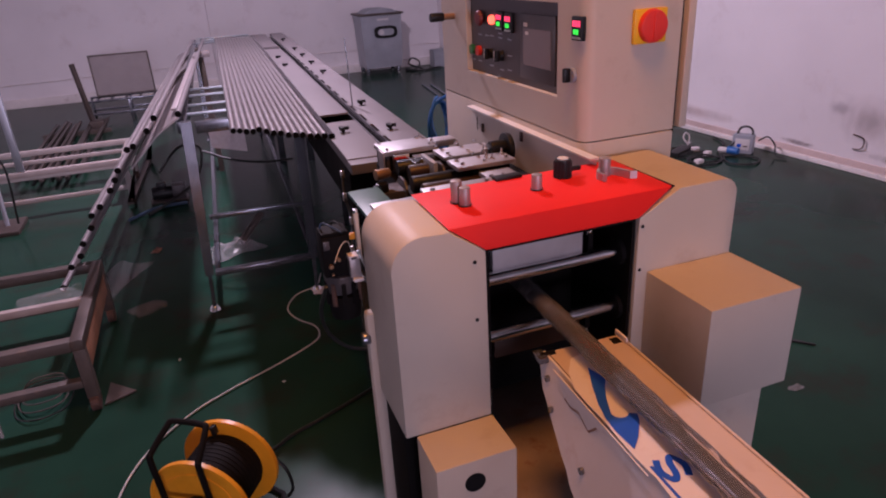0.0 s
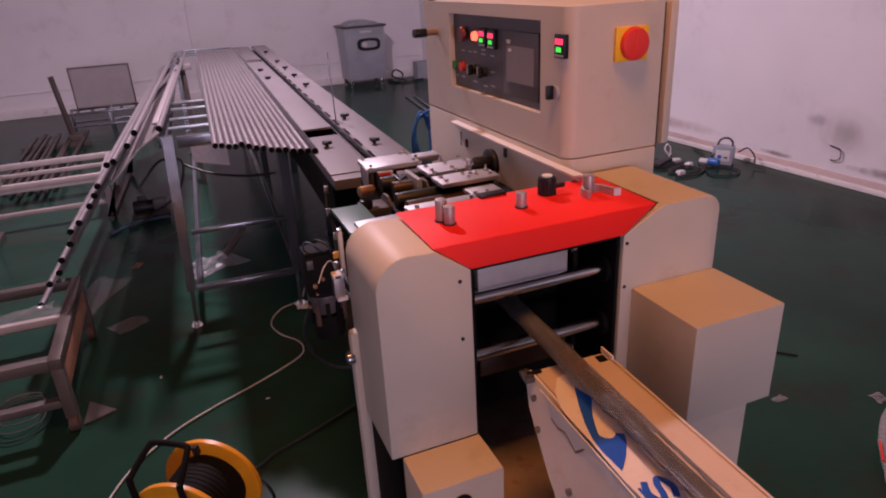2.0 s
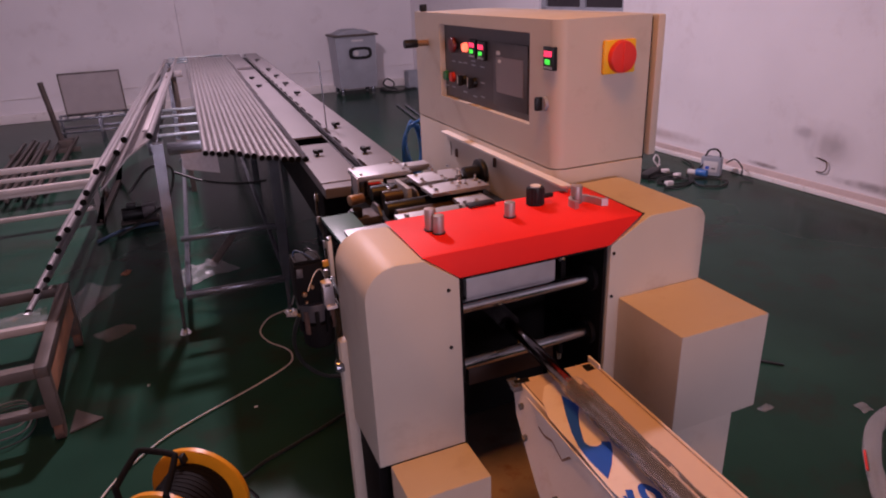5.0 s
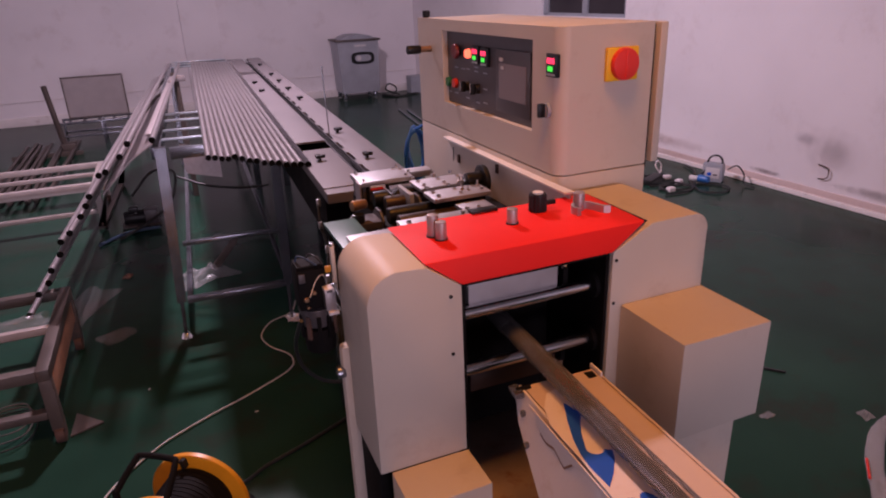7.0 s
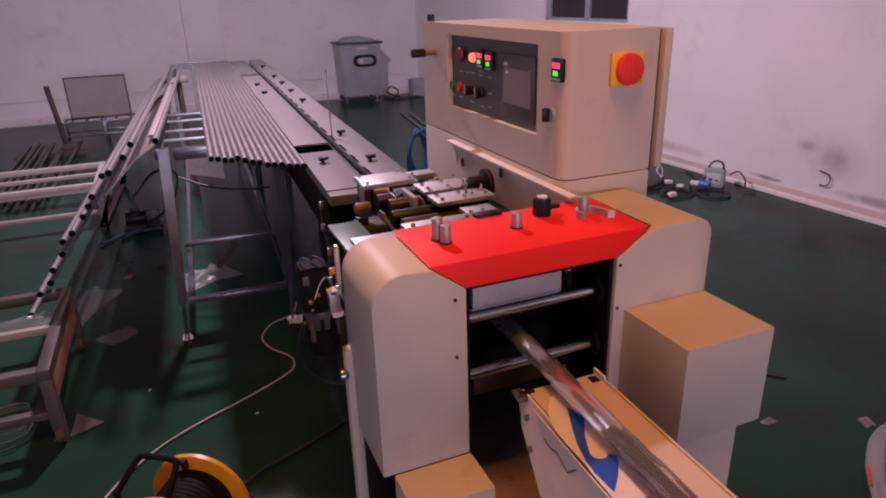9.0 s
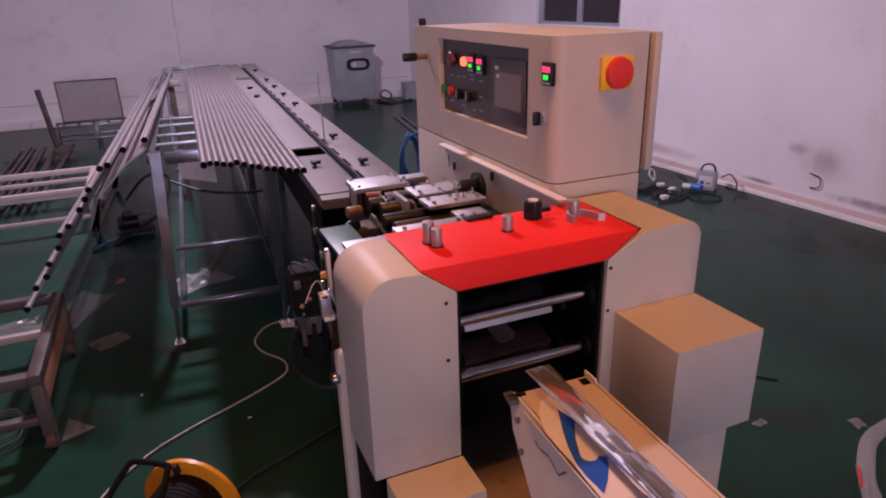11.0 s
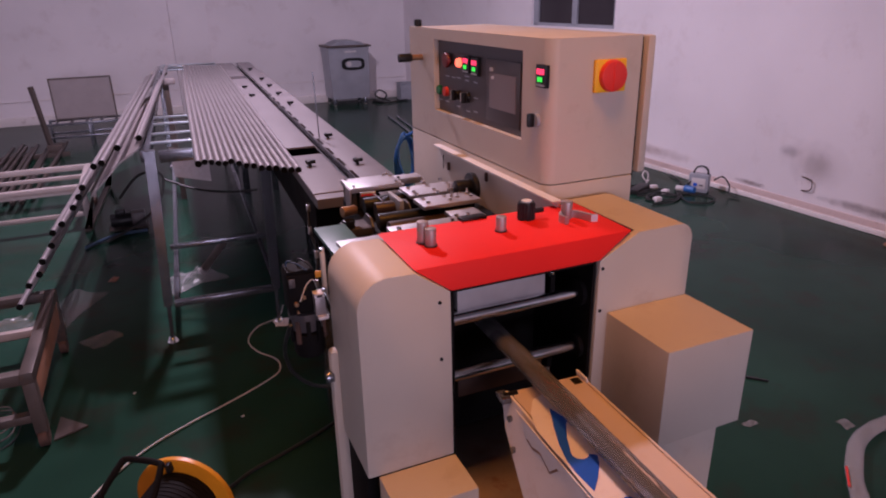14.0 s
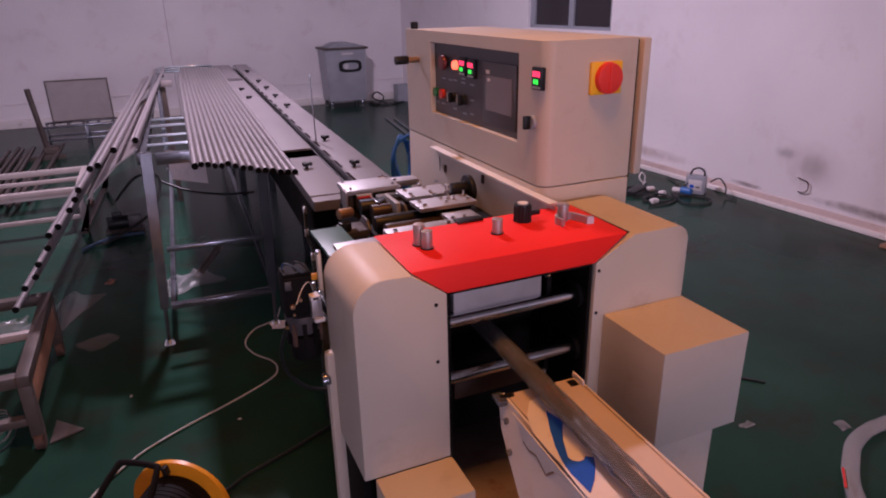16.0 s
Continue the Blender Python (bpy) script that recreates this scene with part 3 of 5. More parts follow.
for y, z, x0, x1, mm in ((1.43, 0.935, 0.43, 0.59, M_BLACK), (1.385, 0.93, 0.45, 0.60, M_COPPER), (1.30, 0.925, 0.43, 0.60, M_BLACK), (1.24, 0.92, 0.44, 0.62, M_COPPER), (1.18, 0.925, 0.42, 0.60, M_BLACK)):
    wpart("film_roller", cyl((x0, y, z), (x1, y, z), 0.022, seg=22), mm, "dark film draw roller", 0.002)
wpart("roller_bracket", box(0.505, 0.518, 1.33, 1.44, 0.90, 0.965), M_GREYBOX, "", 0.003)
wpart("adjusting_knob", cyl((0.350, 1.365, 0.945), (0.392, 1.375, 0.945), 0.015, 0.013, 20), M_BRASS, "brass adjusting knob", 0.003)
wpart("adjusting_stem", cyl((0.36, 1.34, 0.905), (0.36, 1.34, 0.93), 0.017, seg=16), M_BLACK, "", 0.003)
mo = wpart("drive_motor", cyl((0.675, 1.335, 0.98), (0.72, 1.335, 0.98), 0.020, seg=24), M_BLACK, "black motor with round flange", 0.002)
wpart("motor_flange", cyl((0.72, 1.335, 0.975), (0.735, 1.335, 0.975), 0.042, seg=28), M_BLACK, "", 0.003, mo)
# frame below
wpart("base_frame", box(0.190, 0.222, 0.93, 0.96, -0.23, 0.778), M_CREAM, "cream base post", 0.010)
# near-black panel puts shade into the gap beside the base post
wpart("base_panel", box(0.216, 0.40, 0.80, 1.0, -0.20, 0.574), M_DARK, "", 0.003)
wpart("frame_bolt", cyl((0.178, 0.94, 0.715), (0.196, 0.94, 0.715), 0.014, seg=14), M_GALV, "", 0.002)
# valve group at the side of the sealer
vg = wpart("valve_block", box(0.125, 0.187, 0.99, 1.05, 0.852, 0.945), M_DARK, "black pneumatic valve block", 0.004)
wpart("valve_cover", box(0.127, 0.185, 0.992, 1.045, 0.945, 0.953), M_DARK, "black cover", 0.002, vg)
for k in range(0, 4, 2):
    wpart("air_tube", pipe_mesh([(0.132 + 0.012 * k, 1.03, 0.95), (0.136 + 0.012 * k, 1.02, 0.968 + 0.004 * (k % 2)), (0.152 + 0.010 * k, 1.0, 0.966), (0.170 + 0.006 * k, 0.99, 0.952)], 0.0018, 6), (M_HOSEDULL, M_CABLE, M_CABLE, M_CABLE)[k], "", 0, vg)
wpart("orange_tag", box(0.186, 0.199, 0.985, 0.989, 0.933, 0.948), M_ORANGE, "", 0.001, vg)
wpart("terminal_frame", box(0.129, 0.142, 0.986, 0.9895, 0.918, 0.938), M_PANEL, "", 0.001, vg)
wpart("yellow_cap", cyl((0.140, 0.982, 0.879), (0.140, 0.991, 0.879), 0.0050, seg=16), M_BRASS, "round dull yellow cap", 0.001, vg)
wpart("brass_nut", cyl((0.158, 0.984, 0.892), (0.158, 0.991, 0.892), 0.004, seg=8), M_BRASS, "", 0, vg)
wpart("brass_nut", cyl((0.142, 0.984, 0.860), (0.142, 0.991, 0.860), 0.003, seg=8), M_BRASS, "", 0, vg)
wpart("sensor_box", box(0.177, 0.200, 0.970, 0.998, 0.850, 0.893), M_POST, "grey metal sensor box", 0.002, vg)
wpart("sensor_top", box(0.1765, 0.1985, 0.969, 0.995, 0.893, 0.902), M_CARTON, "white sensor head", 0.001, vg)
wpart("sensor_eye", box(0.181, 0.193, 0.967, 0.9695, 0.8945, 0.8995), M_PANEL, "", 0, vg)
wpart("sensor_foot", box(0.180, 0.203, 0.962, 0.975, 0.842, 0.851), M_CARTON, "", 0.003, vg)
wpart("hinge_bar", box(0.196, 0.2045, 0.960, 0.975, 0.90, 0.998), M_CREAM, "upright hinge bar", 0.002)
wpart("hinge_pin", cyl((0.2005, 0.967, 0.995), (0.2005, 0.967, 1.006), 0.005, seg=12), M_STEEL, "bright hinge pin", 0.001)
wpart("hinge_backing", box(0.2046, 0.2070, 0.965, 0.985, 0.862, 0.995), M_DARK)
wpart("brace_bar", prism([(0.192, 0.918), (0.198, 0.920), (0.2165, 0.862), (0.211, 0.858)], "y", 0.955, 0.960), M_STEEL, "bright slanting brace", 0.001)
wpart("brace_pin", cyl((0.195, 0.951, 0.917), (0.195, 0.962, 0.917), 0.006, seg=12), M_STEEL, "", 0.001)
wpart("regulator_body", cyl((0.166, 1.03, 0.800), (0.166, 1.03, 0.846), 0.034, 0.040, 24), M_PANEL, "", 0.003)
wpart("regulator_bowl", cyl((0.168, 1.03, 0.735), (0.168, 1.03, 0.795), 0.033, 0.037, 24), M_DARK, "", 0.006)
for k in range(5):
    a = radians(190 + k * 36)
    wpart("bowl_guard", box(-0.005, 0.005, -0.003, 0.003, 0.0, 0.055, pose(0.167 + 0.038 * math.cos(a), 1.03 + 0.038 * math.sin(a), 0.775, 0, 0, 190 + k * 36 + 90)), (M_DARK, M_HOOK, M_DARK)[k % 3], "", 0.001)
# plinth coloured near-black for the dark under the table
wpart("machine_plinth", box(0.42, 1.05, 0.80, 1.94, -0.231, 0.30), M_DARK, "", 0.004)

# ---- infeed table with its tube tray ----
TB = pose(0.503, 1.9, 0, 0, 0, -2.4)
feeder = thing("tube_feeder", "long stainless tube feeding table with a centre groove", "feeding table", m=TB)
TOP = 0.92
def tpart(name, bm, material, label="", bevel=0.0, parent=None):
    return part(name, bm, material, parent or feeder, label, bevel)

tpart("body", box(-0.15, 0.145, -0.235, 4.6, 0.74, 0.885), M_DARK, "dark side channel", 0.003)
tpart("deck_front", box(-0.153, -0.017, -0.24, 0.315, 0.886, TOP), M_PLATE, "stainless deck plate", 0.002)
tpart("deck_sill", box(-0.153, -0.017, -0.30, -0.243, 0.886, TOP - 0.003), M_PLATE, "", 0.002)
tpart("deck_slide", box(-0.153, -0.017, 0.44, 3.12, 0.9175, TOP + 0.006), M_PLATE, "stainless sliding plate", 0.002)
tpart("deck_rear", box(-0.153, -0.017, 3.37, 4.6, 0.886, TOP), M_PLATE, "", 0.002)
tpart("deck_side", box(0.030, 0.147, -0.24, 4.6, 0.886, TOP), M_PLATE, "stainless deck strip", 0.002)
tpart("groove_wall", box(-0.0165, -0.0135, -0.24, 4.6, 0.885, TOP + 0.002), M_STEEL, "", 0.0)
tpart("groove_wall", box(0.0135, 0.0165, -0.24, 4.6, 0.885, TOP + 0.002), M_STEEL, "", 0.0)
tpart("chain_slot", box(0.017, 0.030, -0.2, 4.6, 0.886, 0.895), M_DARK)
for i in range(22):
    tpart("chain_finger", box(0.018, 0.029, 0.0 + i * 0.2, 0.075 + i * 0.2, 0.895, TOP + 0.001), M_PLATE)
def thumb_screw(u, v):
    k = tpart("thumb_screw", cyl((u, v, TOP), (u, v, TOP + 0.012), 0.006, seg=10), M_BLACK, "black thumb screw")
    for a in (0, 120, 240):
        dx, dy = 0.012 * math.cos(radians(a)), 0.012 * math.sin(radians(a))
        tpart("lobe", cyl((u + dx, v + dy, TOP + 0.010), (u + dx, v + dy, TOP + 0.022), 0.009, seg=10), M_BLACK, "", 0.002, k)


for v in (0.08, 0.59, 1.62, 2.075, 2.512, 2.956, 3.754):
    thumb_screw(0.07, v)
for v in (0.123, 2.058, 2.506):
    thumb_screw(-0.095, v)
tpart("marker_rod", cyl((0.032, 0.59, TOP), (0.03, 0.60, 1.20), 0.0028, seg=8), M_GALV, "thin upright wire")
# sensor lead down the front corner of the table
lead = tpart("sensor_lead", pipe_mesh([(-0.165, -0.19, 0.88), (-0.172, -0.22, 0.80), (-0.16, -0.25, 0.72), (-0.18, -0.30, 0.62), (-0.16, -0.42, 0.57), (-0.13, -0.60, 0.58)], 0.004, 6), M_CABLE, "black sensor lead")
for u, v, z in ((-0.166, -0.195, 0.862), (-0.171, -0.22, 0.795), (-0.162, -0.25, 0.722), (-0.177, -0.29, 0.64)):
    tpart("lead_clip", cyl((u, v, z - 0.012), (u, v, z + 0.012), 0.007, seg=8), M_ALU, "bright cable clip", 0.001, lead)
# tray that carries the tubes
for v in (0.905, 1.127, 1.41, 1.62, 4.38, 4.62, 4.86):
    tpart("rung", box(-0.652, -0.155, v - 0.007, v + 0.007, 0.900, 0.912), M_RUNG, "bright steel rung on edge", 0.002)
tpart("front_beam", box(-0.62, -0.155, 0.765, 0.80, 0.845, 0.893), M_GALV, "galvanised cross beam", 0.002)
tpart("rear_beam", box(-0.62, -0.155, 4.90, 4.94, 0.85, 0.90), M_GALV, "", 0.002)
tpart("side_rail", box(-0.697, -0.654, 0.80, 4.9, 0.845, 0.897), M_GALV, "galvanised side rail", 0.003)
tpart("gusset", prism([(-0.59, 0.845), (-0.42, 0.80), (-0.42, 0.66), (-0.58, 0.70)], "y", 1.10, 1.105), M_POST, "galvanised gusset sheet", 0.0)
def leg(u0, u1, v):
    L = tpart("leg", prism([(u0 - 0.022, 0.9), (u0 + 0.022, 0.9), (u1 + 0.020 + (u0 - u1) * 0.2, 0.185), (u1 - 0.020 + (u0 - u1) * 0.2, 0.185)], "y", v - 0.02, v + 0.02), M_GALV, "galvanised square leg", 0.002)
    tpart("foot_rod", cyl((u1 + (u0 - u1) * 0.2, v, 0.19), (u1, v, 0.02), 0.009, seg=12), M_GALV, "", 0, L)
    tpart("foot_pad", cyl((u1, v, 0.0), (u1, v, 0.022), 0.028, 0.014, 20), M_STEEL if v < 1 else M_GALV, "", 0.002, L)


for v in (0.775, 4.45):
    leg(-0.655, -0.70, v)
    leg(-0.19, -0.21, v)
tpart("cross_bar", box(-0.64, -0.20, 0.76, 0.785, 0.452, 0.472), M_GALV, "", 0.002)
tpart("cross_bar", box(-0.665, -0.21, 0.755, 0.79, 0.175, 0.20), M_GALV, "", 0.002)
tpart("long_bar", box(-0.665, -0.64, 0.79, 4.4, 0.175, 0.20), M_GALV, "", 0.002)
tpart("long_bar", box(-0.215, -0.19, 0.79, 4.4, 0.175, 0.20), M_GALV, "", 0.002)
for v in (-0.1, 1.6, 3.2, 4.4):
    tpart("body_leg", box(-0.14, -0.09, v, v + 0.05, 0.0, 0.74), M_GALV, "", 0.002)
    tpart("body_leg", box(0.09, 0.14, v, v + 0.05, 0.0, 0.74), M_GALV, "", 0.002)

# ---- loose steel tubes ----
TR, TL = 0.0112, 4.15
tube_mesh = mesh_of(tube_bm(TL, TR), "steel_tube", M_TUBE)
line_tube_mesh = mesh_of(tube_bm(TL, TR), "steel_tube", M_TUBE_LINE)
bore_mesh = mesh_of(bore_disc_bm(TR - 0.0004), "end_stopper", M_TUBE_IN)
def steel_tube(m, label, group):
    ob = tagged(new("steel_tube", tube_mesh), label, "steel tube", group)
    b = new("end_stopper", bore_mesh)
    b.parent = ob
    ob.matrix_basis = m
    return ob


PITCH = 0.0231
JIT = (0, 0.006, -0.002, 0.004, 0.050, 0.022, -0.003, 0.002, -0.023, -0.016, -0.008, -0.023, -0.017, -0.004, 0.0)
lift_tube_mesh = mesh_of(tube_bm(3.5, 0.0122), "steel_tube", M_TUBE)
lift_bore_mesh = mesh_of(bore_disc_bm(0.0126), "end_stopper", M_TUBE_IN)
ROW = []
for i in range(15):
    u = -0.471 + PITCH * i
    v = 0.345 - 0.285 * (i / 14) + JIT[i]
    ROW.append((u, v, steel_tube(TB @ pose(u, v, 0.916 + TR), "thin-walled steel tube lying in a row on the feeding table", "tubes on the table")))
# tubes on the slope beside the table: place in x and z at y = 2.6, before and after one step up
SLOPE = [(-0.73, 0.293), (-0.679, 0.378), (-0.633, 0.419), (-0.612, 0.471), (-0.566, 0.533), (-0.552, 0.585), (-0.513, 0.616), (-0.46, 0.678),
         (-0.433, 0.718), (-0.413, 0.755), (-0.361, 0.835), (-0.335, 0.845), (-0.272, 0.90), (-0.235, 0.948), (-0.141, 0.953)]
STEP = (0.028, 0.043)
SLOPERS = []
for i, (x, z) in enumerate(SLOPE):
    o = steel_tube(pose(x, 2.6, z, 0, 0, -4), "thin-walled steel tube resting on the sloping lift", "tubes on the lift")
    o.data, o.children[0].data = lift_tube_mesh, lift_bore_mesh
    SLOPERS.append((x, z, o))
lift = thing("tube_lift", "steep steel slope with carrier bars feeding tubes upward", "tube lift", m=pose(0, 2.6, 0, 0, 0, -4))
for v in (2.0, 3.2):
    bm = prism([(-0.79, 0.02), (-0.74, 0.02), (-0.70, 0.29), (-0.40, 0.735), (-0.26, 0.875), (-0.15, 0.93), (-0.15, 0.915), (-0.25, 0.86), (-0.385, 0.72), (-0.685, 0.28)], "y", v - 0.012, v + 0.012)
    part("slope_rail", bm, M_FRAME, lift, "dull steel sloping rail", 0.0)
part("tie_bar", box(-0.79, -0.75, 1.99, 3.21, 0.0, 0.02), M_FRAME, lift)
part("guide_plate", box(-0.198, -0.158, 0.32, 2.60, 0.912, 0.922), M_POST, lift, "dull grey guide plate", 0.002)
part("slope_sheet", prism([(-0.400, 0.705), (-0.260, 0.845), (-0.160, 0.906), (-0.160, 0.900), (-0.256, 0.838), (-0.395, 0.700)], "y", 0.18, 2.55), M_POST, lift, "dull grey sloping sheet")
part("plate_post", box(-0.165, -0.125, 2.56, 2.60, 0.0, 0.93), M_FRAME, lift, "brown steel end post", 0.003)
part("end_clamp", box(-0.165, -0.075, 2.545, 2.555, 0.90, 0.945), M_POST, lift, "pale end clamp", 0.004)
part("clamp_arm", box(-0.185, -0.150, 2.30, 2.545, 0.925, 0.940), M_POST, lift, "", 0.004)

# ---- outfeed chute ----
CH = pose(0.4433, 0.52, 0, 0, 0, -2.4)
chute = thing("outfeed_chute", "pale sheet-metal outfeed chute lined with printed carton", "outfeed chute", m=CH)
part("chute_floor", box(-0.045, 0.088, -1.7, 0, 0.862, 0.868), M_TAN, chute, "tan smooth chute floor", 0.002)
part("right_lip", box(0.0855, 0.090, -1.7, 0.004, 0.868, 0.8715), M_TAN, chute, "", 0.002)
part("corner_tab", box(0.0845, 0.0880, -0.030, 0.004, 0.868, 0.878), M_CARTON, chute, "upright corner tab", 0.001)
part("corner_slot", box(0.066, 0.082, -0.024, -0.006, 0.8682, 0.8688), M_DARK, chute)
bm = bmesh.new()
prev = None
for v, zb in ((0.004, 0.846), (-0.02, 0.815), (-0.06, 0.788), (-0.115, 0.752), (-0.135, 0.742), (-0.15, 0.728), (-0.20, 0.705), (-0.40, 0.665), (-0.70, 0.64), (-1.7, 0.62)):
    k = (0.868 - zb) / 0.15
    row = [bm.verts.new(p) for p in ((-0.047, v, 0.868), (-0.047 - 0.034 * k, v, zb), (-0.051 - 0.034 * k, v, zb), (-0.051, v, 0.868))]
    if prev:
        for i in range(4):
            bm.faces.new((prev[i], prev[(i + 1) % 4], row[(i + 1) % 4], row[i]))
    else:
        bm.faces.new(row)
    prev = row
bm.faces.new(prev[::-1])
part("side_skirt", bm, M_CARTON, chute, "torn white board skirt")
tear = [(-0.07, 0.860), (-0.088, 0.842), (-0.108, 0.838), (-0.130, 0.845), (-0.160, 0.832), (-0.178, 0.851), (-0.215, 0.860), (-0.262, 0.867)]
part("torn_flap", prism([(-0.05, 0.868)] + tear + [(-0.30, 0.868)], "x", -0.0605, -0.0585), M_CARTON, chute, "torn carton flap")
part("torn_edge", prism(tear[1:6] + [(v, z - 0.005) for v, z in tear[5:0:-1]], "x", -0.0600, -0.0580), M_RUSTPLATE, chute, "brown torn carton edge")
part("side_lip", box(-0.068, -0.052, -0.02, 0.008, 0.86, 0.870), M_GALV, chute, "", 0.001)
part("lip_roller", cyl((-0.06, -0.006, 0.866), (-0.035, -0.006, 0.866), 0.006, seg=12), M_DARK, chute)
edge = [(-0.056 - 0.003 * noise.noise((k * 0.7, 2.0, 5.0)), -0.11 - 0.04 * k) for k in range(39)]
part("liner", prism([(0.002, -0.03), (-0.022, -0.037), (-0.0435, -0.069)] + edge + [(0.002, edge[-1][1])], "z", 0.8694, 0.8705), M_CARTON, chute, "white printed carton liner with a torn edge")
for v, z in ((-0.03, 0.838), (-0.06, 0.80), (-0.17, 0.77), (-0.24, 0.75), (-0.30, 0.80)):
    part("rivet", cyl((-0.056 - 0.034 * (0.868 - z) / 0.15, v, z), (-0.049 - 0.034 * (0.868 - z) / 0.15, v, z), 0.0055, seg=10), M_GALV, chute)
swoosh = [(-0.010, -0.070), (-0.0285, -0.114), (-0.043, -0.155), (-0.0505, -0.187), (-0.0525, -0.215), (-0.0495, -0.256), (-0.030, -0.236), (-0.012, -0.212)]
hook = [(-0.004, -0.195), (-0.013, -0.190)] + arc(-0.0255, -0.183, 0.0125, 330, 160, 9) + [(-0.0242, -0.146), (-0.012, -0.1236), (0.0, -0.105)]
bm = prism(swoosh + hook, "z", 0.8707, 0.8712)
part("printed_swoosh", bm, M_BLUEPRINT, chute, "blue printed swoosh shape")
bm = pipe_mesh([(-0.043 + 0.036 * h, -0.302 - 0.042 * w, 0.8708) for w, h in ((0.42, 0.8), (0.0, 0.98), (-0.42, 0.76), (-0.22, 0.55), (0.24, 0.43), (0.42, 0.2), (0.0, 0.0), (-0.45, 0.18))], 0.0046, 6)
for vert in bm.verts:
    vert.co.z = 0.8708 + (vert.co.z - 0.8708) * 0.08
part("printed_curve", bm, M_BLUEPRINT, chute, "blue printed curve shape")
part("printed_bar", box(-0.0505, -0.0465, -0.350, -0.290, 0.8707, 0.8712), M_BLUEPRINT, chute)
part("chute_leg", box(-0.03, 0.05, -1.55, -1.47, 0.0, 0.862), M_GALV, chute, "", 0.003)
part("chute_leg", box(0.0, 0.05, -0.06, -0.02, 0.44, 0.862), M_DARK, chute, "", 0.003)

# ---- packs: a tube in its clear film sleeve ----
PZ = 0.893
def line_pose(y, z=PZ):
    return pose(0.4515 + 0.0419 * (y - 0.71), y, z, 0, 0, -2.4)


def sleeve_bm(y0, y1, flat_front=0.0, flat_back=0.0, seg=18):
    bm = bmesh.new()
    rings = []
    n = max(6, int((y1 - y0) / 0.010))
    for i in range(n + 1):
        y = y0 + (y1 - y0) * i / n
        k = 1.0
        if flat_front and y - y0 < flat_front:
            k = min(k, 0.12 + 0.88 * (max(0, y - y0) / flat_front) ** 0.6)
        if flat_back and y1 - y < flat_back:
            k = min(k, 0.12 + 0.88 * (max(0, y1 - y) / flat_back) ** 0.6)
        w = 0.0195 + 0.006 * (1 - k)
        h = 0.0138 * k
        wob = 0.0019
        rings.append([bm.verts.new((0.002 + (w + wob * noise.noise((j * 0.9, y * 26, 1))) * math.cos(2 * math.pi * j / seg), y, 0.0008 + (h + wob * noise.noise((j * 0.9, y * 26, 7))) * math.sin(2 * math.pi * j / seg))) for j in range(seg)])
    for a, b in zip(rings, rings[1:]):
        for j in range(seg):
            bm.faces.new((a[j], a[(j + 1) % seg], b[(j + 1) % seg], b[j]))
    return bm


tube_a = steel_tube(line_pose(0.0), "steel tube in clear film sliding down the chute", "wrapped tubes")
WEB = 1.04
tube_a.data = line_tube_mesh
ROW[14][2].data = line_tube_mesh
FILM = []
for start, ff, fb in ((-3.71, 0, 0), (-0.70, 0, 0), (2.31, 0, 0), (5.33, 0, 0), (8.34, 0, 0.14), (12.12, 0, 0), (15.13, 0, 0)):
    f = tagged(part("film_sleeve", sleeve_bm(0, WEB, ff, fb), M_FILM), "clear crinkled plastic film sleeve around the tube", "plastic film", "film sleeve lengths")
    part("fin_seal", box(-0.004, 0.008, 0.02, WEB - 0.02, -0.0160, -0.0153), M_TAIL, f, "flat sealed film edge")
    FILM.append((start, f))

# loose film end ahead of the coming tube: it swings aside as it leaves the sealer
def tail_bm(y0, y1, w0, w1, lift, seed):
    bm = bmesh.new()
    rows, n, m = [], 16, 8
    for i in range(n + 1):
        k = i / n
        w = w0 + (w1 - w0) * k
        row = []
        for j in range(m + 1):
            a = j / m - 0.5
            h = noise.noise((k * 5 + seed, a * 3.5, seed)) + 0.5 * noise.noise((k * 12, a * 8 + seed, 2))
            row.append(bm.verts.new((a * w + 0.004 * h, y0 + (y1 - y0) * k, lift * (0.6 + h) * (0.4 + k) + 0.010 * math.cos(a * 3))))
        rows.append(row)
    for a, b in zip(rows, rows[1:]):
        for j in range(m):
            bm.faces.new((a[j], a[j + 1], b[j + 1], b[j]))
    return bm


film_tail = thing("film_tail", "loose crumpled end of clear film with red print", "plastic film")
part("print_end", tail_bm(0.0, -0.11, 0.028, 0.032, 0.005, 4), M_REDFILM, film_tail, "film printed in faded red")
part("loose_end", tail_bm(-0.105, -0.30, 0.032, 0.056, 0.009, 9), M_TAIL, film_tail, "crumpled clear film")

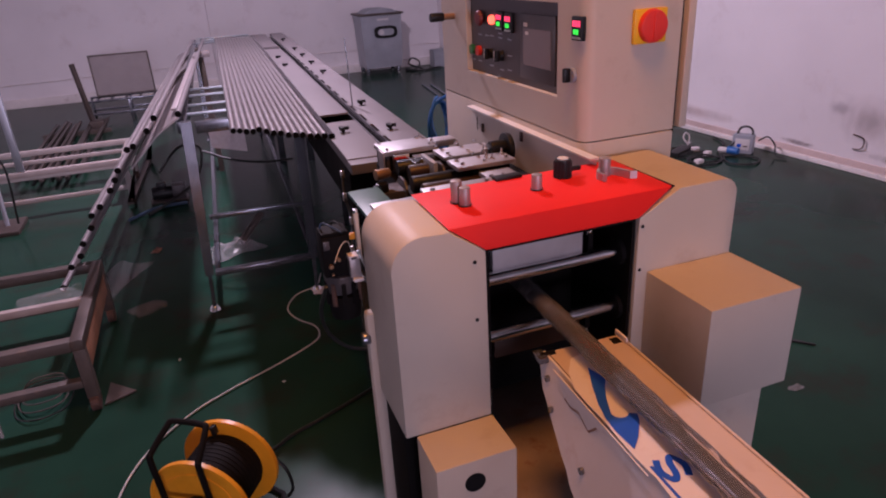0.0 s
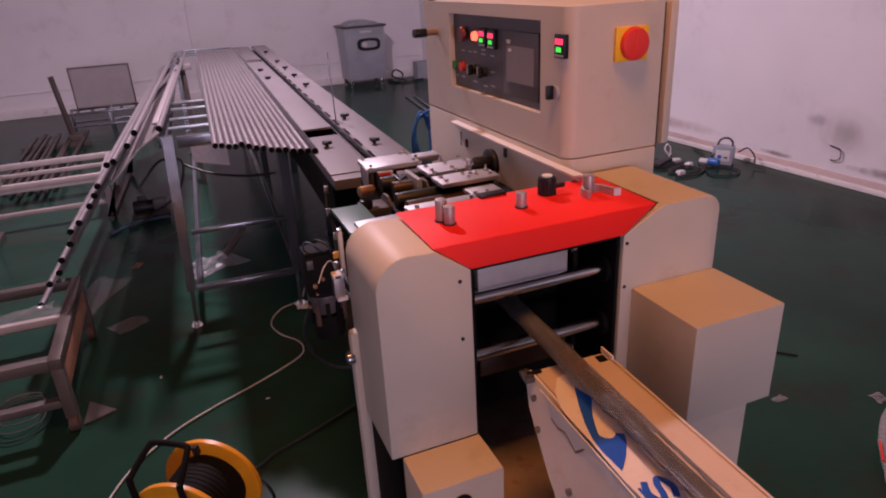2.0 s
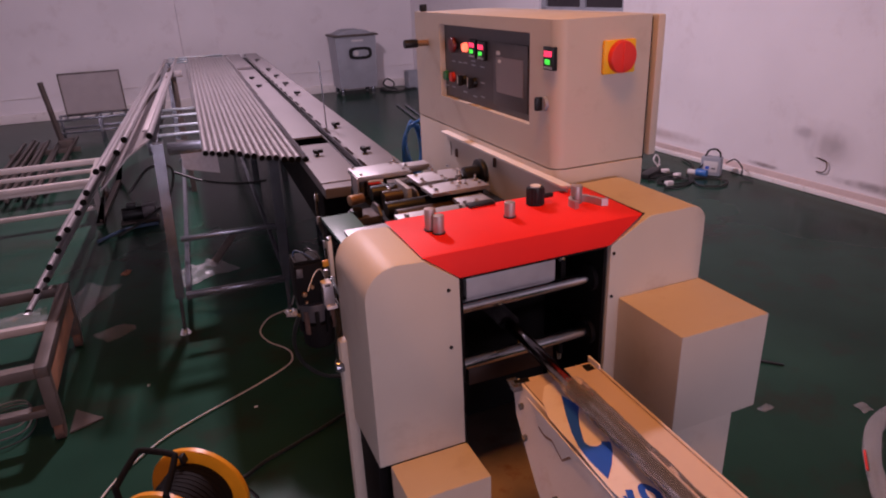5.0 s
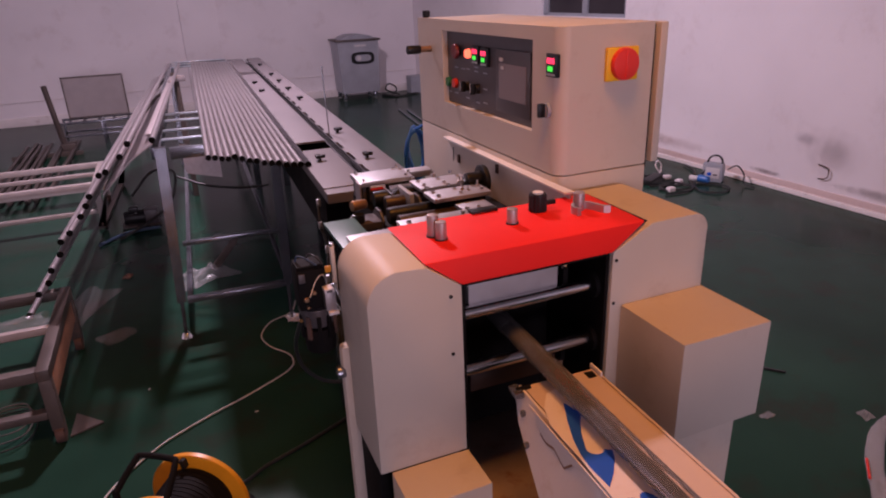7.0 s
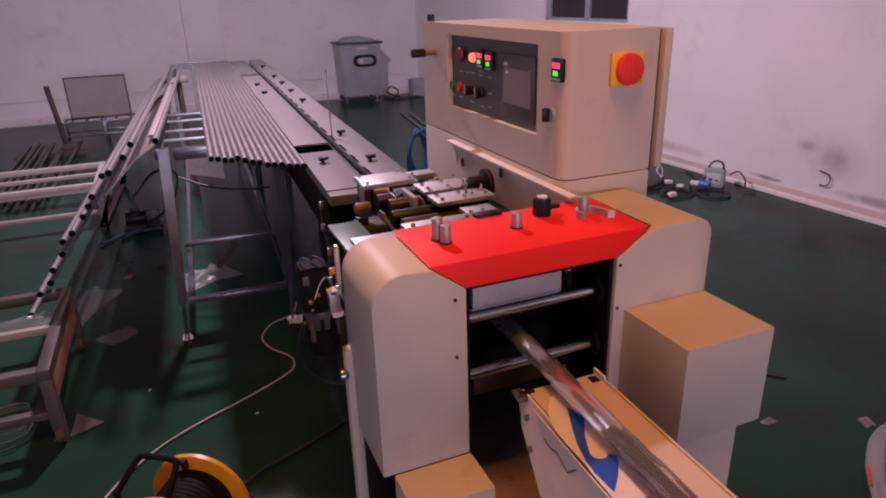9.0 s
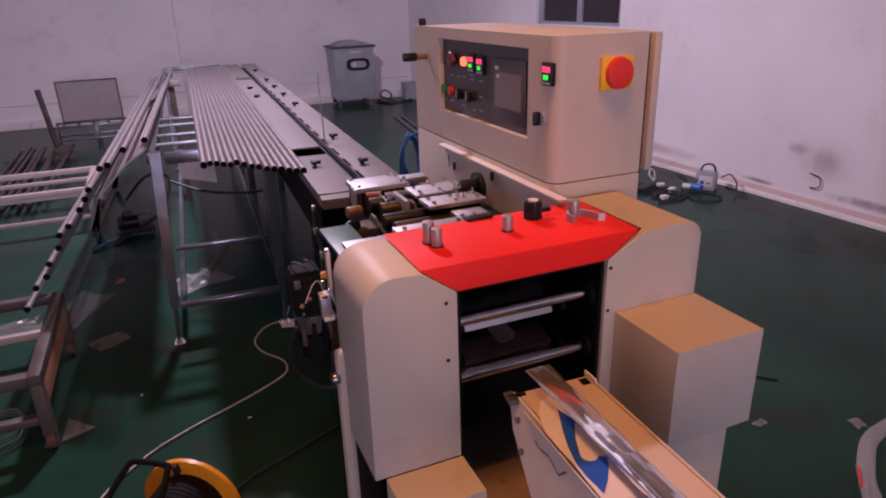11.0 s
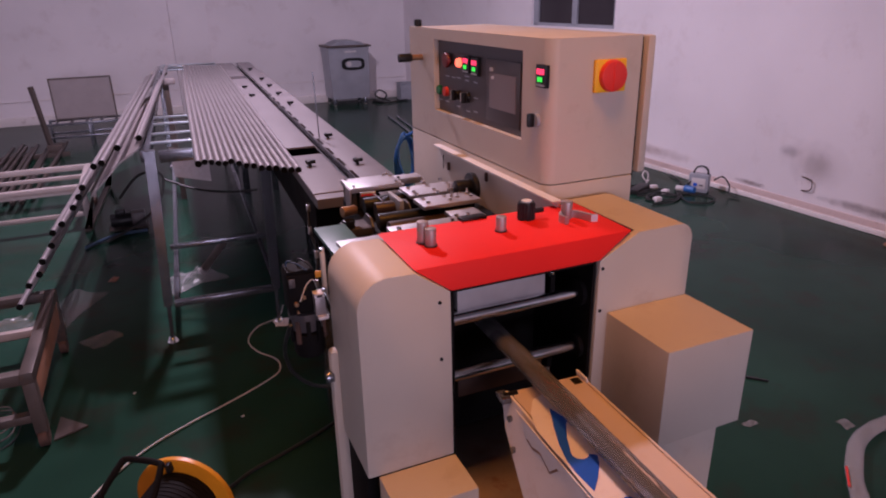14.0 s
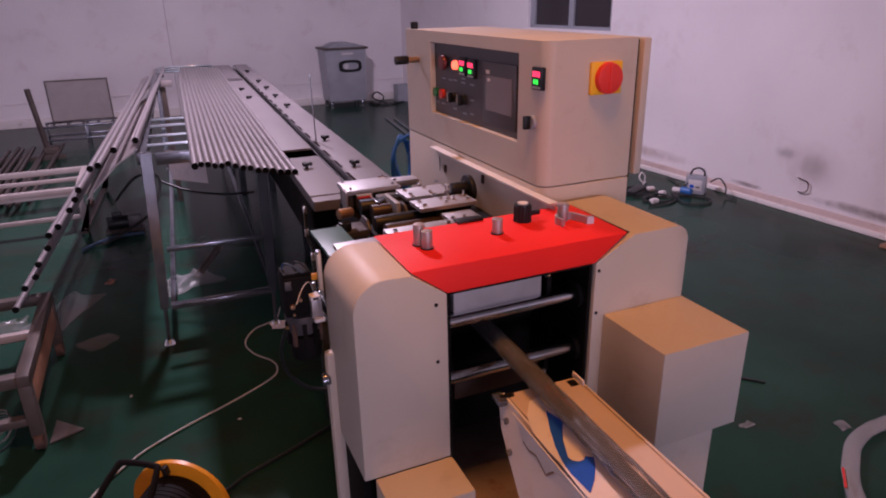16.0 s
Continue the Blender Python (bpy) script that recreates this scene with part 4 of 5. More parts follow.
# ---- low benches, racks and loose things ----
def frame_bench(name, label, x0, x1, y0, y1, z, t, bars, mm, feet=True):
    b = thing(name, label, "bench")
    part("front_rail", box(x0, x1 - t, y0, y0 + t, z - t, z), mm, b, "", 0.003)
    part("rear_rail", box(x0, x1 - t, y1 - t, y1, z - t, z), mm, b, "", 0.003)
    part("end_rail", box(x1 - t, x1, y0, y1, z - t, z), mm, b, "", 0.003)
    part("end_rail", box(x0, x0 + t, y0 + t, y1 - t, z - t + 0.002, z - 0.002), mm, b, "", 0.003)
    for k in range(bars):
        yy = y0 + (y1 - y0) * (k + 1) / (bars + 1)
        part("slat", box(x0 + t, x1 - t, yy - t * 0.35, yy + t * 0.35, z - t * 0.8, z - 0.004), M_WHITEBAR, b, "", 0.003)
    part("lower_rail", box(x0, x1 - t, y0 + 0.003, y0 + t - 0.003, 0.11, 0.14), mm, b, "", 0.003)
    part("lower_rail", box(x0, x1 - t, y1 - t + 0.003, y1 - 0.003, 0.11, 0.14), mm, b, "", 0.003)
    for x in (x0, x1 - t):
        for y in (y0 + 0.001, y1 - t - 0.001):
            L = part("leg", box(x + 0.001, x + t - 0.001, y, y + t, 0.06, z - t), mm, b, "", 0.002)
            part("caster", cyl((x + 0.006, y + t / 2, 0.036), (x + t - 0.006, y + t / 2, 0.036), 0.036, seg=18), M_HOOK, L, "dark brown rubber caster", 0.003)
    return b


bench = frame_bench("frame_bench", "low dull steel frame bench on casters", -1.9, -0.60, 2.06, 2.83, 0.307, 0.042, 1, M_FRAME)
part("end_board", box(-0.612, -0.606, 2.12, 2.78, 0.16, 0.262), M_RUSTPLATE, bench, "brown end board", 0.002)
frame_bench("frame_bench", "low pale steel frame bench with cross bars", -2.3, -0.59, 4.65, 5.35, 0.33, 0.04, 1, M_WHITEBAR)

lx = thing("machine_stand", "thin grey stand with a small head box", "machine stand", m=pose(-0.13, 0, 0))
part("post", cyl((-1.24, 4.5, 0.0), (-1.20, 4.5, 1.0), 0.014, seg=12), M_GREYBOX, lx)
part("side_post", box(-1.130, -1.085, 4.655, 4.685, 0.332, 0.87), M_VAC, lx, "pale grey side post", 0.004)
part("stand_cable", pipe_mesh([(-1.18, 4.46, 0.96), (-1.20, 4.44, 0.75), (-1.17, 4.42, 0.55), (-1.13, 4.42, 0.40), (-1.16, 4.44, 0.05)], 0.007, 6), M_CABLE, lx, "black hanging cable")
part("head", box(-1.34, -1.065, 4.42, 4.52, 0.96, 1.08), M_GREYBOX, lx, "grey head box", 0.012)
part("base", box(-1.45, -1.15, 4.35, 4.65, 0.0, 0.03), M_FRAME, lx, "", 0.004)

# mesh-backed cart by the wall
cart = thing("mesh_cart", "steel cart with a grey mesh back panel", "cart", m=pose(0, 8.2, 0))
part("mesh_frame", box(-1.10, -0.47, -0.006, 0.006, 0.26, 0.275), M_FRAME, cart, "", 0.002, pose(0, 0, 0))
for b in ((-1.10, -1.085, 0.275, 0.715), (-0.485, -0.47, 0.275, 0.70), (-1.10, -0.47, 0.70, 0.715)):
    part("mesh_frame_bar", box(b[0], b[1], -0.007, 0.007, b[2], b[3]), M_FRAME, cart)
part("mesh_panel", box(-1.085, -0.485, -0.002, 0.002, 0.275, 0.70), M_MESH, cart, "fine grey wire mesh")
for i in range(24):
    part("wire", box(-1.08 + i * 0.0257, -1.078 + i * 0.0257, -0.003, -0.002, 0.275, 0.70), M_MESH, cart)
for z in (0.24, 0.10):
    part("deck_rail", box(-1.18, -0.35, -0.30, -0.27, z, z + 0.022), M_GALV, cart, "", 0.002)
    part("deck_rail", box(-1.18, -0.35, 0.02, 0.05, z, z + 0.022), M_GALV, cart, "", 0.002)
for i in range(5):
    part("deck_bar", box(-1.1 + i * 0.15, -1.07 + i * 0.15, -0.27, 0.02, 0.242, 0.258), M_GALV, cart, "", 0.002)
for x in (-1.18, -0.77, -0.37):
    part("leg", box(x, x + 0.025, -0.298, -0.272, 0, 0.24), M_GALV, cart, "", 0.002)
    part("leg", box(x, x + 0.025, 0.021, 0.049, 0, 0.24), M_GALV, cart, "", 0.002)
part("corner_post", cyl((-1.12, -0.6, 0.0), (-1.19, -0.6, 0.70), 0.028, seg=4), M_FRAME, cart, "dull square corner post", 0.002)
part("post_foot", box(-1.16, -1.02, -0.66, -0.50, 0.0, 0.1), M_FRAME, cart, "", 0.006)

rg = random.Random(11)
for i in range(8):
    x = -1.50 + i * 0.062
    b = tagged(part("steel_bar", box(-0.014, 0.014, 0, 2.3, 0, 0.026), M_FRAME, None, "", 0.003, pose(x, 5.6 + rg.uniform(-0.2, 0.1), 0.045, 0, 0, rg.uniform(-1.5, 1.5))), "dull square steel bar lying on floor bearers", "steel bar", "bars on the floor")
for y in (5.9, 7.4):
    tagged(part("floor_bearer", box(-1.6, -0.95, y, y + 0.04, 0, 0.045), M_FRAME, None, "", 0.003), "steel bearer on the floor under loose bars", "bearer", "floor bearers")

# vacuum packing machine and bin by the back wall
vac = thing("vacuum_packer", "brushed steel vacuum packing machine on short legs", "vacuum packer")
part("cabinet", prism([(2.34, 0.10), (2.89, 0.10), (2.91, 0.82), (2.31, 0.82)], "y", 9.2, 9.62), M_VAC, vac, "", 0.015)
part("top_rim", box(2.28, 2.94, 9.16, 9.64, 0.822, 0.85), M_FRAME, vac, "", 0.01)
part("lid", prism([(2.36, 0.85), (2.86, 0.85), (2.80, 0.89), (2.70, 0.91), (2.50, 0.91), (2.42, 0.885)], "y", 9.22, 9.58), M_GREYBOX, vac, "domed lid", 0.01)
ov = [(2.665 + 0.17 * math.copysign(abs(math.cos(a)) ** 0.6, math.cos(a)), 0.59 + 0.085 * math.copysign(abs(math.sin(a)) ** 0.6, math.sin(a))) for a in [2 * math.pi * i / 28 for i in range(28)]]
pn = part("control_panel", prism(ov, "y", 9.18, 9.2), M_BLACK, vac, "black oval control panel", 0.003)
part("panel_face", prism([(2.665 + (x - 2.665) * 0.7, 0.59 + (z - 0.59) * 0.55) for x, z in ov], "y", 9.176, 9.18), M_VAC, pn)
part("dial", cyl((2.60, 9.176, 0.59), (2.60, 9.165, 0.59), 0.035, seg=20), M_MARK, pn)
part("label_bar", box(2.55, 2.72, 9.197, 9.2, 0.75, 0.775), M_MARK, vac)
for x in (2.37, 2.83):
    for y in (9.24, 9.55):
        part("leg", cyl((x, y, 0.02), (x, y, 0.105), 0.03, seg=12), M_GALV, vac, "", 0.003)
        part("wheel", cyl((x - 0.012, y, 0.025), (x + 0.012, y, 0.025), 0.025, seg=14), M_MARK, vac)
bin_ = thing("grey_bin", "small grey box bin standing by the wall", "bin")
bmb = box(3.43, 3.66, 9.32, 9.52, 0.0, 0.012)
for b in ((3.43, 3.44, 9.32, 9.52), (3.65, 3.66, 9.32, 9.52), (3.44, 3.65, 9.32, 9.33), (3.44, 3.65, 9.51, 9.52)):
    add_box(bmb, *b, 0.012, 0.25)
part("bin_body", bmb, M_GREYBOX, bin_)
part("bin_rim", box(3.42, 3.67, 9.305, 9.318, 0.235, 0.255), M_GREYBOX, bin_, "", 0.003)
for k, pts in enumerate(([(3.0, 9.4, 0.02), (3.1, 9.25, 0.02), (3.2, 9.35, 0.10), (3.12, 9.45, 0.16), (3.05, 9.4, 0.08), (3.2, 9.2, 0.02)], [(2.95, 9.3, 0.015), (3.15, 9.1, 0.015), (3.35, 9.2, 0.015), (3.5, 9.25, 0.015)])):
    tagged(part("floor_cable", pipe_mesh(pts, 0.012, 6), M_CABLE), "black cable lying on the floor by the wall", "cable")

# wall socket device with plugs and cables
dv = thing("power_box", "grey plastic power box with a blue label by the wall", "power box", m=pose(3.725, 3.50, 0, 0, 0, -62))
part("case", box(-0.075, 0.075, -0.035, 0.045, 0.0, 0.145), M_GREYBOX, dv, "", 0.01)
part("front_label", box(-0.05, 0.055, -0.0385, -0.0345, 0.03, 0.115), M_MARK, dv, "pale printed label", 0.002)
part("label_bar", box(-0.035, -0.005, -0.0405, -0.038, 0.05, 0.075), M_BLUEPRINT, dv)
part("label_bar", box(0.01, 0.04, -0.0405, -0.038, 0.055, 0.065), M_PANEL, dv)
part("handle", pipe_mesh([(-0.05, 0, 0.14), (-0.03, 0, 0.19), (0.02, 0, 0.205), (0.055, 0, 0.18), (0.06, 0, 0.14)], 0.008, 6), M_CABLE, dv)
part("blue_plug", cyl((-0.08, -0.09, 0.035), (0.0, -0.11, 0.035), 0.03, 0.026, 16), M_BLUE, dv, "blue industrial plug", 0.004)
part("white_plug", cyl((-0.15, -0.09, 0.03), (-0.085, -0.09, 0.03), 0.022, seg=14), M_MARK, dv, "", 0.004)
def cable(pts, r, mm, label):
    return tagged(part("cable", pipe_mesh(pts, r, 8), mm), label, "cable")


cable([(3.70, 3.5, 0.13), (3.62, 3.56, 0.02), (3.50, 3.46, 0.010), (3.42, 3.32, 0.010), (3.53, 3.22, 0.010), (3.66, 3.28, 0.010), (3.64, 3.42, 0.010), (3.48, 3.50, 0.010), (3.36, 3.56, 0.010), (3.2, 3.62, 0.010)], 0.0065, M_CABLE, "black cable looped on the floor by the power box")
cable([(3.79, 3.42, 0.10), (3.84, 3.38, 0.13), (3.84, 3.31, 0.08), (3.81, 3.27, 0.02), (3.82, 3.18, 0.010)], 0.006, M_CABLE, "black cable beside the power box")
cable([(3.3, 3.9, 0.010), (3.52, 3.76, 0.010), (3.25, 3.66, 0.010), (3.50, 3.64, 0.016), (3.20, 3.52, 0.010), (3.42, 3.42, 0.010), (3.60, 3.62, 0.012), (3.78, 3.74, 0.012), (3.88, 3.95, 0.012)], 0.007, M_CABLE, "black cable coil on the floor")
cable([(3.15, 3.40, 0.010), (3.32, 3.37, 0.010), (3.46, 3.44, 0.012), (3.40, 3.58, 0.02), (3.26, 3.58, 0.010), (3.22, 3.46, 0.010)], 0.007, M_CABLE, "black cable coil on the floor")
cable([(3.42, 3.80, 0.010), (3.50, 3.84, 0.02), (3.53, 3.86, 0.08), (3.50, 3.87, 0.115), (3.47, 3.86, 0.08), (3.51, 3.85, 0.03), (3.60, 3.92, 0.010)], 0.006, M_CARTON, "white cable loop standing up from the floor")
for x, y, a in ((3.472, 3.726, -20), (3.458, 3.584, 15), (3.258, 3.461, 0)):
    tagged(part("white_plug", box(-0.030, 0.030, -0.022, 0.022, 0.0, 0.034), M_CARTON, None, "", 0.008, pose(x, y, 0, 0, 0, a)), "white plug lying on the floor among cables", "plug", "floor plugs")
tagged(part("extension_socket", box(-0.13, 0.13, -0.04, 0.04, 0.0, 0.04), M_CABLE, None, "", 0.008, pose(3.33, 3.74, 0, 0, 0, 25)), "black extension socket on the floor", "socket")
tagged(part("wall_hook", pipe_mesh([(3.945, 2.80, 0.252), (3.936, 2.765, 0.251), (3.93, 2.715, 0.240), (3.93, 2.707, 0.190), (3.932, 2.735, 0.163), (3.945, 2.785, 0.155)], 0.0042, 8), M_HOOK), "rusty hook fixed in the damp wall", "hook")
tagged(part("wall_wire", pipe_mesh([(-4.1, 9.735, 0.28), (-2, 9.735, 0.30), (0, 9.735, 0.33), (0.29, 9.735, 0.33)], 0.004, 6), M_SKIRT), "thin wire clipped along the wall", "wire")
tagged(part("wall_wire", pipe_mesh([(0.8, 9.735, 0.33), (2.2, 9.735, 0.32), (3.8, 9.735, 0.31)], 0.004, 6), M_SKIRT), "thin wire clipped along the wall", "wire")

# rods behind the cabinet and the blue hose
for dx in (0, 0.09):
    tagged(part("thin_rod", cyl((2.76 + dx, 8.0 - dx, 0.012), (2.45 + dx, 5.6, 0.012), 0.012, seg=10), M_GALV), "thin bright rod lying on the floor", "rod", "floor rods")
hose = thing("air_hose", "blue plastic air hose coil hanging behind the cabinet", "hose")
for k in range(4):
    pts = [(0.775 + 0.035 * math.cos(a) + 0.004 * k, 2.02 + 0.02 * math.sin(a * 2 + k), 0.905 + (0.10 - 0.006 * k) * math.sin(a)) for a in [2 * math.pi * i / 12 for i in range(12)]]
    part("hose_loop", pipe_mesh(pts, 0.006, 8, True, 4), M_BLUE, hose)
part("hose_tail", pipe_mesh([(0.78, 2.0, 1.0), (0.80, 1.85, 1.05), (0.82, 1.70, 1.02)], 0.006, 8), M_BLUE, hose)

# cable reel on the floor
reel = thing("cable_reel", "yellow cable reel with black drum and carrying frame", "cable reel", m=pose(-0.212, 1.31, 0.1485, 0, 0, 58))
def ring(x0, x1, r0, r1, seg=40):
    bm = bmesh.new()
    rs = []
    for x, r in ((x0, r0), (x0, r1), (x1, r1), (x1, r0)):
        rs.append([bm.verts.new((x, r * math.cos(2 * math.pi * j / seg), r * math.sin(2 * math.pi * j / seg))) for j in range(seg)])
    for i in range(4):
        a, b = rs[i], rs[(i + 1) % 4]
        for j in range(seg):
            bm.faces.new((a[j], a[(j + 1) % seg], b[(j + 1) % seg], b[j]))
    return bm


part("drum", cyl((-0.078, 0, 0), (0.078, 0, 0), 0.104, seg=40), M_DARK, reel, "black wound cable drum", 0.004)
for k in range(10):
    part("cable_turn", ring(-0.073 + k * 0.0148, -0.063 + k * 0.0148, 0.098, 0.1055), M_DARK, reel, "", 0.003)
for x0, x1 in ((0.078, 0.090), (-0.090, -0.078)):
    fl = part("flange", ring(x0, x1, 0.03, 0.143, 48), M_ORANGE, reel, "amber yellow plastic flange", 0.004)
    lo, hi = (x0 - 0.002, x1 - 0.002) if x0 < 0 else (x0 + 0.002, x1 + 0.002)
    part("rim_bead", ring(lo - 0.001, hi + 0.001, 0.136, 0.1455, 48), M_ORANGE, fl, "", 0.003)
    part("pressed_ring", ring(lo, hi, 0.100, 0.108, 48), M_ORANGE, fl, "", 0.002)
part("hub", cyl((-0.112, 0, 0), (-0.078, 0, 0), 0.034, seg=28), M_BLACK, reel, "", 0.004)
part("cable_clip", box(0.060, 0.094, -0.012, 0.002, 0.112, 0.140, pose(0, 0, 0, -12, 0, 0)), M_BLACK, reel, "black cable clip", 0.003)
part("carrying_frame", pipe_mesh([(-0.118, 0.078, -0.140), (-0.118, 0.078, 0.03), (-0.122, 0.086, 0.172), (-0.112, 0.084, 0.192), (-0.055, 0.066, 0.232), (-0.040, 0.053, 0.239), (-0.040, -0.030, 0.235), (-0.055, -0.044, 0.226), (-0.115, -0.050, 0.182), (-0.122, -0.051, 0.164), (-0.118, -0.058, 0.03), (-0.118, -0.062, -0.140)], 0.0085, 10), M_DARK, reel, "black tube carrying frame")
part("frame_bar", cyl((-0.118, -0.060, 0.036), (-0.118, 0.078, 0.036), 0.0075, seg=12), M_DARK, reel, "black cross bar")
part("stand", pipe_mesh([(-0.115, -0.13, -0.140), (0.115, -0.13, -0.140), (0.115, 0.13, -0.140), (-0.115, 0.13, -0.140)], 0.0085, 8, True, 4), M_BLACK, reel)
part("side_stay", pipe_mesh([(0.100, -0.120, 0.02), (0.108, -0.158, -0.03), (0.108, -0.170, -0.10), (0.105, -0.150, -0.138)], 0.005, 8), M_BLACK, reel)
cable([(0.37, 2.80, 0.03), (0.327, 2.717, 0.008), (0.22, 2.66, 0.008), (0.157, 2.54, 0.008), (0.178, 2.42, 0.008), (0.238, 2.325, 0.008), (0.250, 2.25, 0.008), (0.215, 2.18, 0.008), (0.064, 2.084, 0.008), (-0.169, 1.962, 0.008), (-0.314, 1.863, 0.008), (-0.45, 1.70, 0.008), (-0.52, 1.50, 0.008), (-0.50, 1.30, 0.008), (-0.38, 1.1, 0.02)], 0.0034, M_CABLEW, "pale grey cable snaking over the floor")
cable([(0.42, 1.78, 0.012), (0.304, 1.72, 0.012), (0.15, 1.65, 0.012), (0.032, 1.602, 0.012), (-0.05, 1.53, 0.03), (-0.105, 1.46, 0.12)], 0.006, M_CABLE, "black cable running from the reel to the machine")
cable([(0.095, 0.80, 0.93), (0.085, 0.84, 0.86), (0.10, 0.87, 0.79), (0.14, 0.885, 0.74), (0.19, 0.89, 0.72)], 0.004, M_CABLE, "black hose hanging from the valve block")
cable([(0.10, 0.70, 1.02), (0.12, 0.74, 1.03), (0.14, 0.78, 1.02), (0.15, 0.80, 0.99)], 0.0009, M_CABLEW, "thin pale wire on the valve block")
cable([(0.33, 2.9, 0.62), (0.2, 3.0, 0.60), (0.05, 3.1, 0.61), (-0.08, 3.2, 0.65)], 0.006, M_CABLE, "black cable slung under the table")

# things under the lift and on the floor
mt = thing("gear_motor", "dark gear motor on the floor under the lift", "motor", m=pose(-0.40, 4.6, 0) @ Matrix.Scale(0.62, 4))
part("motor_body", cyl((-0.12, 0, 0.10), (0.12, 0, 0.10), 0.075, seg=20), M_BLACK, mt, "", 0.01)
part("gearbox", box(0.10, 0.24, -0.08, 0.08, 0.02, 0.18), M_PANEL, mt, "", 0.012)
part("foot_plate", box(-0.15, 0.26, -0.1, 0.1, 0.0, 0.02), M_FRAME, mt, "", 0.003)
part("terminal_box", box(-0.06, 0.04, -0.05, 0.05, 0.165, 0.22), M_BLACK, mt, "", 0.008)
cable([(-0.40, 4.65, 0.2), (-0.25, 4.9, 0.30), (-0.10, 5.0, 0.25), (-0.15, 4.7, 0.12), (-0.3, 4.5, 0.05), (-0.5, 4.3, 0.012)], 0.010, M_CABLE, "black cable looping from the gear motor")
cable([(-0.62, 4.25, 0.012), (-0.45, 4.4, 0.02), (-0.25, 4.45, 0.012)], 0.011, M_HOSEDULL, "dull blue hose lying under the lift")


def crumple(name, label, category, at, size, mm, seed, n=14):
    """A loose crumpled sheet with folds and a ragged outline."""
    bm = bmesh.new()
    r = random.Random(seed)
    grid = []
    for i in range(n + 1):
        row = []
        for j in range(n + 1):
            u, v = i / n - 0.5, j / n - 0.5
            e = 1 + 0.35 * noise.noise((seed + math.atan2(v, u) * 1.3, 0.5, seed))
            h = abs(noise.noise((u * 4.2 + seed, v * 4.2, 0))) + 0.5 * abs(noise.noise((u * 11, v * 11 + seed, 3)))
            edge = max(0, 1 - (u * u + v * v) * 3.2)
            row.append(bm.verts.new((u * size[0] * e + r.uniform(-1, 1) * size[0] * 0.012, v * size[1] * e, 0.004 + size[2] * h * edge)))
        grid.append(row)
    for i in range(n):
        for j in range(n):
            bm.faces.new((grid[i][j], grid[i + 1][j], grid[i + 1][j + 1], grid[i][j + 1]))
    ob = part(name, bm, mm)
    ob.matrix_basis = pose(*at)
    for p in ob.data.polygons:
        p.use_smooth = False
    return tagged(ob, label, category)


crumple("film_scrap", "crumpled clear plastic film lying under the table", "plastic film", (-0.03, 3.42, 0, 0, 0, 20), (0.30, 0.22, 0.10), M_RAG, 3)
crumple("film_scrap", "clear plastic film sheet lying on the floor", "plastic film", (-0.66, 3.25, 0, 0, 0, 65), (0.55, 0.20, 0.03), M_SHEET, 7)
crumple("film_scrap", "clear plastic film draped over the low bench", "plastic film", (-0.76, 2.50, 0.305, 0, 0, 15), (0.22, 0.12, 0.03), M_SHEET, 9)
sheet = thing("plastic_sheet", "translucent plastic sheet standing against the low bench", "plastic sheet")
part("sheet_face", prism([(-1.25, 0.0), (-0.925, 0.0), (-0.91, 0.30), (-0.975, 0.52), (-1.25, 0.52)], "y", 2.038, 2.042), M_SHEET, sheet, "", 0.0)
part("sheet_edge", prism([(-0.925, 0.0), (-0.91, 0.30), (-0.975, 0.52), (-0.982, 0.52), (-0.917, 0.30), (-0.932, 0.0)], "y", 2.034, 2.045), M_RAG, sheet, "", 0.0)
wp = thing("wall_post", "white post on a brown foot beside the wall", "post", m=pose(3.84, 2.03, 0))
part("post", box(-0.022, 0.022, -0.022, 0.022, 0.02, 1.1), M_SKIRT, wp, "", 0.003)
part("foot", box(-0.06, 0.06, -0.05, 0.05, 0.0, 0.02), M_RUSTPLATE, wp, "brown foot plate", 0.004)
crumple("paper_scrap", "torn pale paper scrap on the floor", "paper", (-0.47, 2.86, 0, 0, 0, 30), (0.15, 0.12, 0.03), M_SHEET, 12, 8)
crumple("paper_scrap", "small torn paper scrap on the floor", "paper", (-0.44, 3.62, 0, 0, 0, 70), (0.07, 0.04, 0.02), M_RUSTPLATE, 14, 8)
crumple("paper_scrap", "small torn paper scrap on the floor", "paper", (1.745, 1.10, 0, 0, 0, 10), (0.05, 0.03, 0.012), M_RAG, 15, 8)
crumple("paper_scrap", "small torn paper scrap on the floor", "paper", (2.055, 0.95, 0, 0, 0, 80), (0.05, 0.045, 0.02), M_RAG, 16, 8)
crumple("paper_scrap", "pale paper tag lying on the floor", "paper", (0.335, 2.66, 0, 0, 0, 80), (0.08, 0.07, 0.02), M_CARTON, 17, 8)
tagged(part("board_offcut", prism([(-0.05, -0.065), (0.065, -0.04), (-0.015, 0.08)], "z", 0.0, 0.006), M_FRAME, None, "", 0.0, pose(-0.56, 2.16, 0.002, 0, 0, 10)), "pale board offcut lying by the bench", "board")
tagged(part("stick", cyl((0.03, 3.47, 0.02), (0.18, 3.68, 0.10), 0.022, seg=10), M_FRAME, None, "", 0.004), "short brown stick on the floor under the table", "stick")
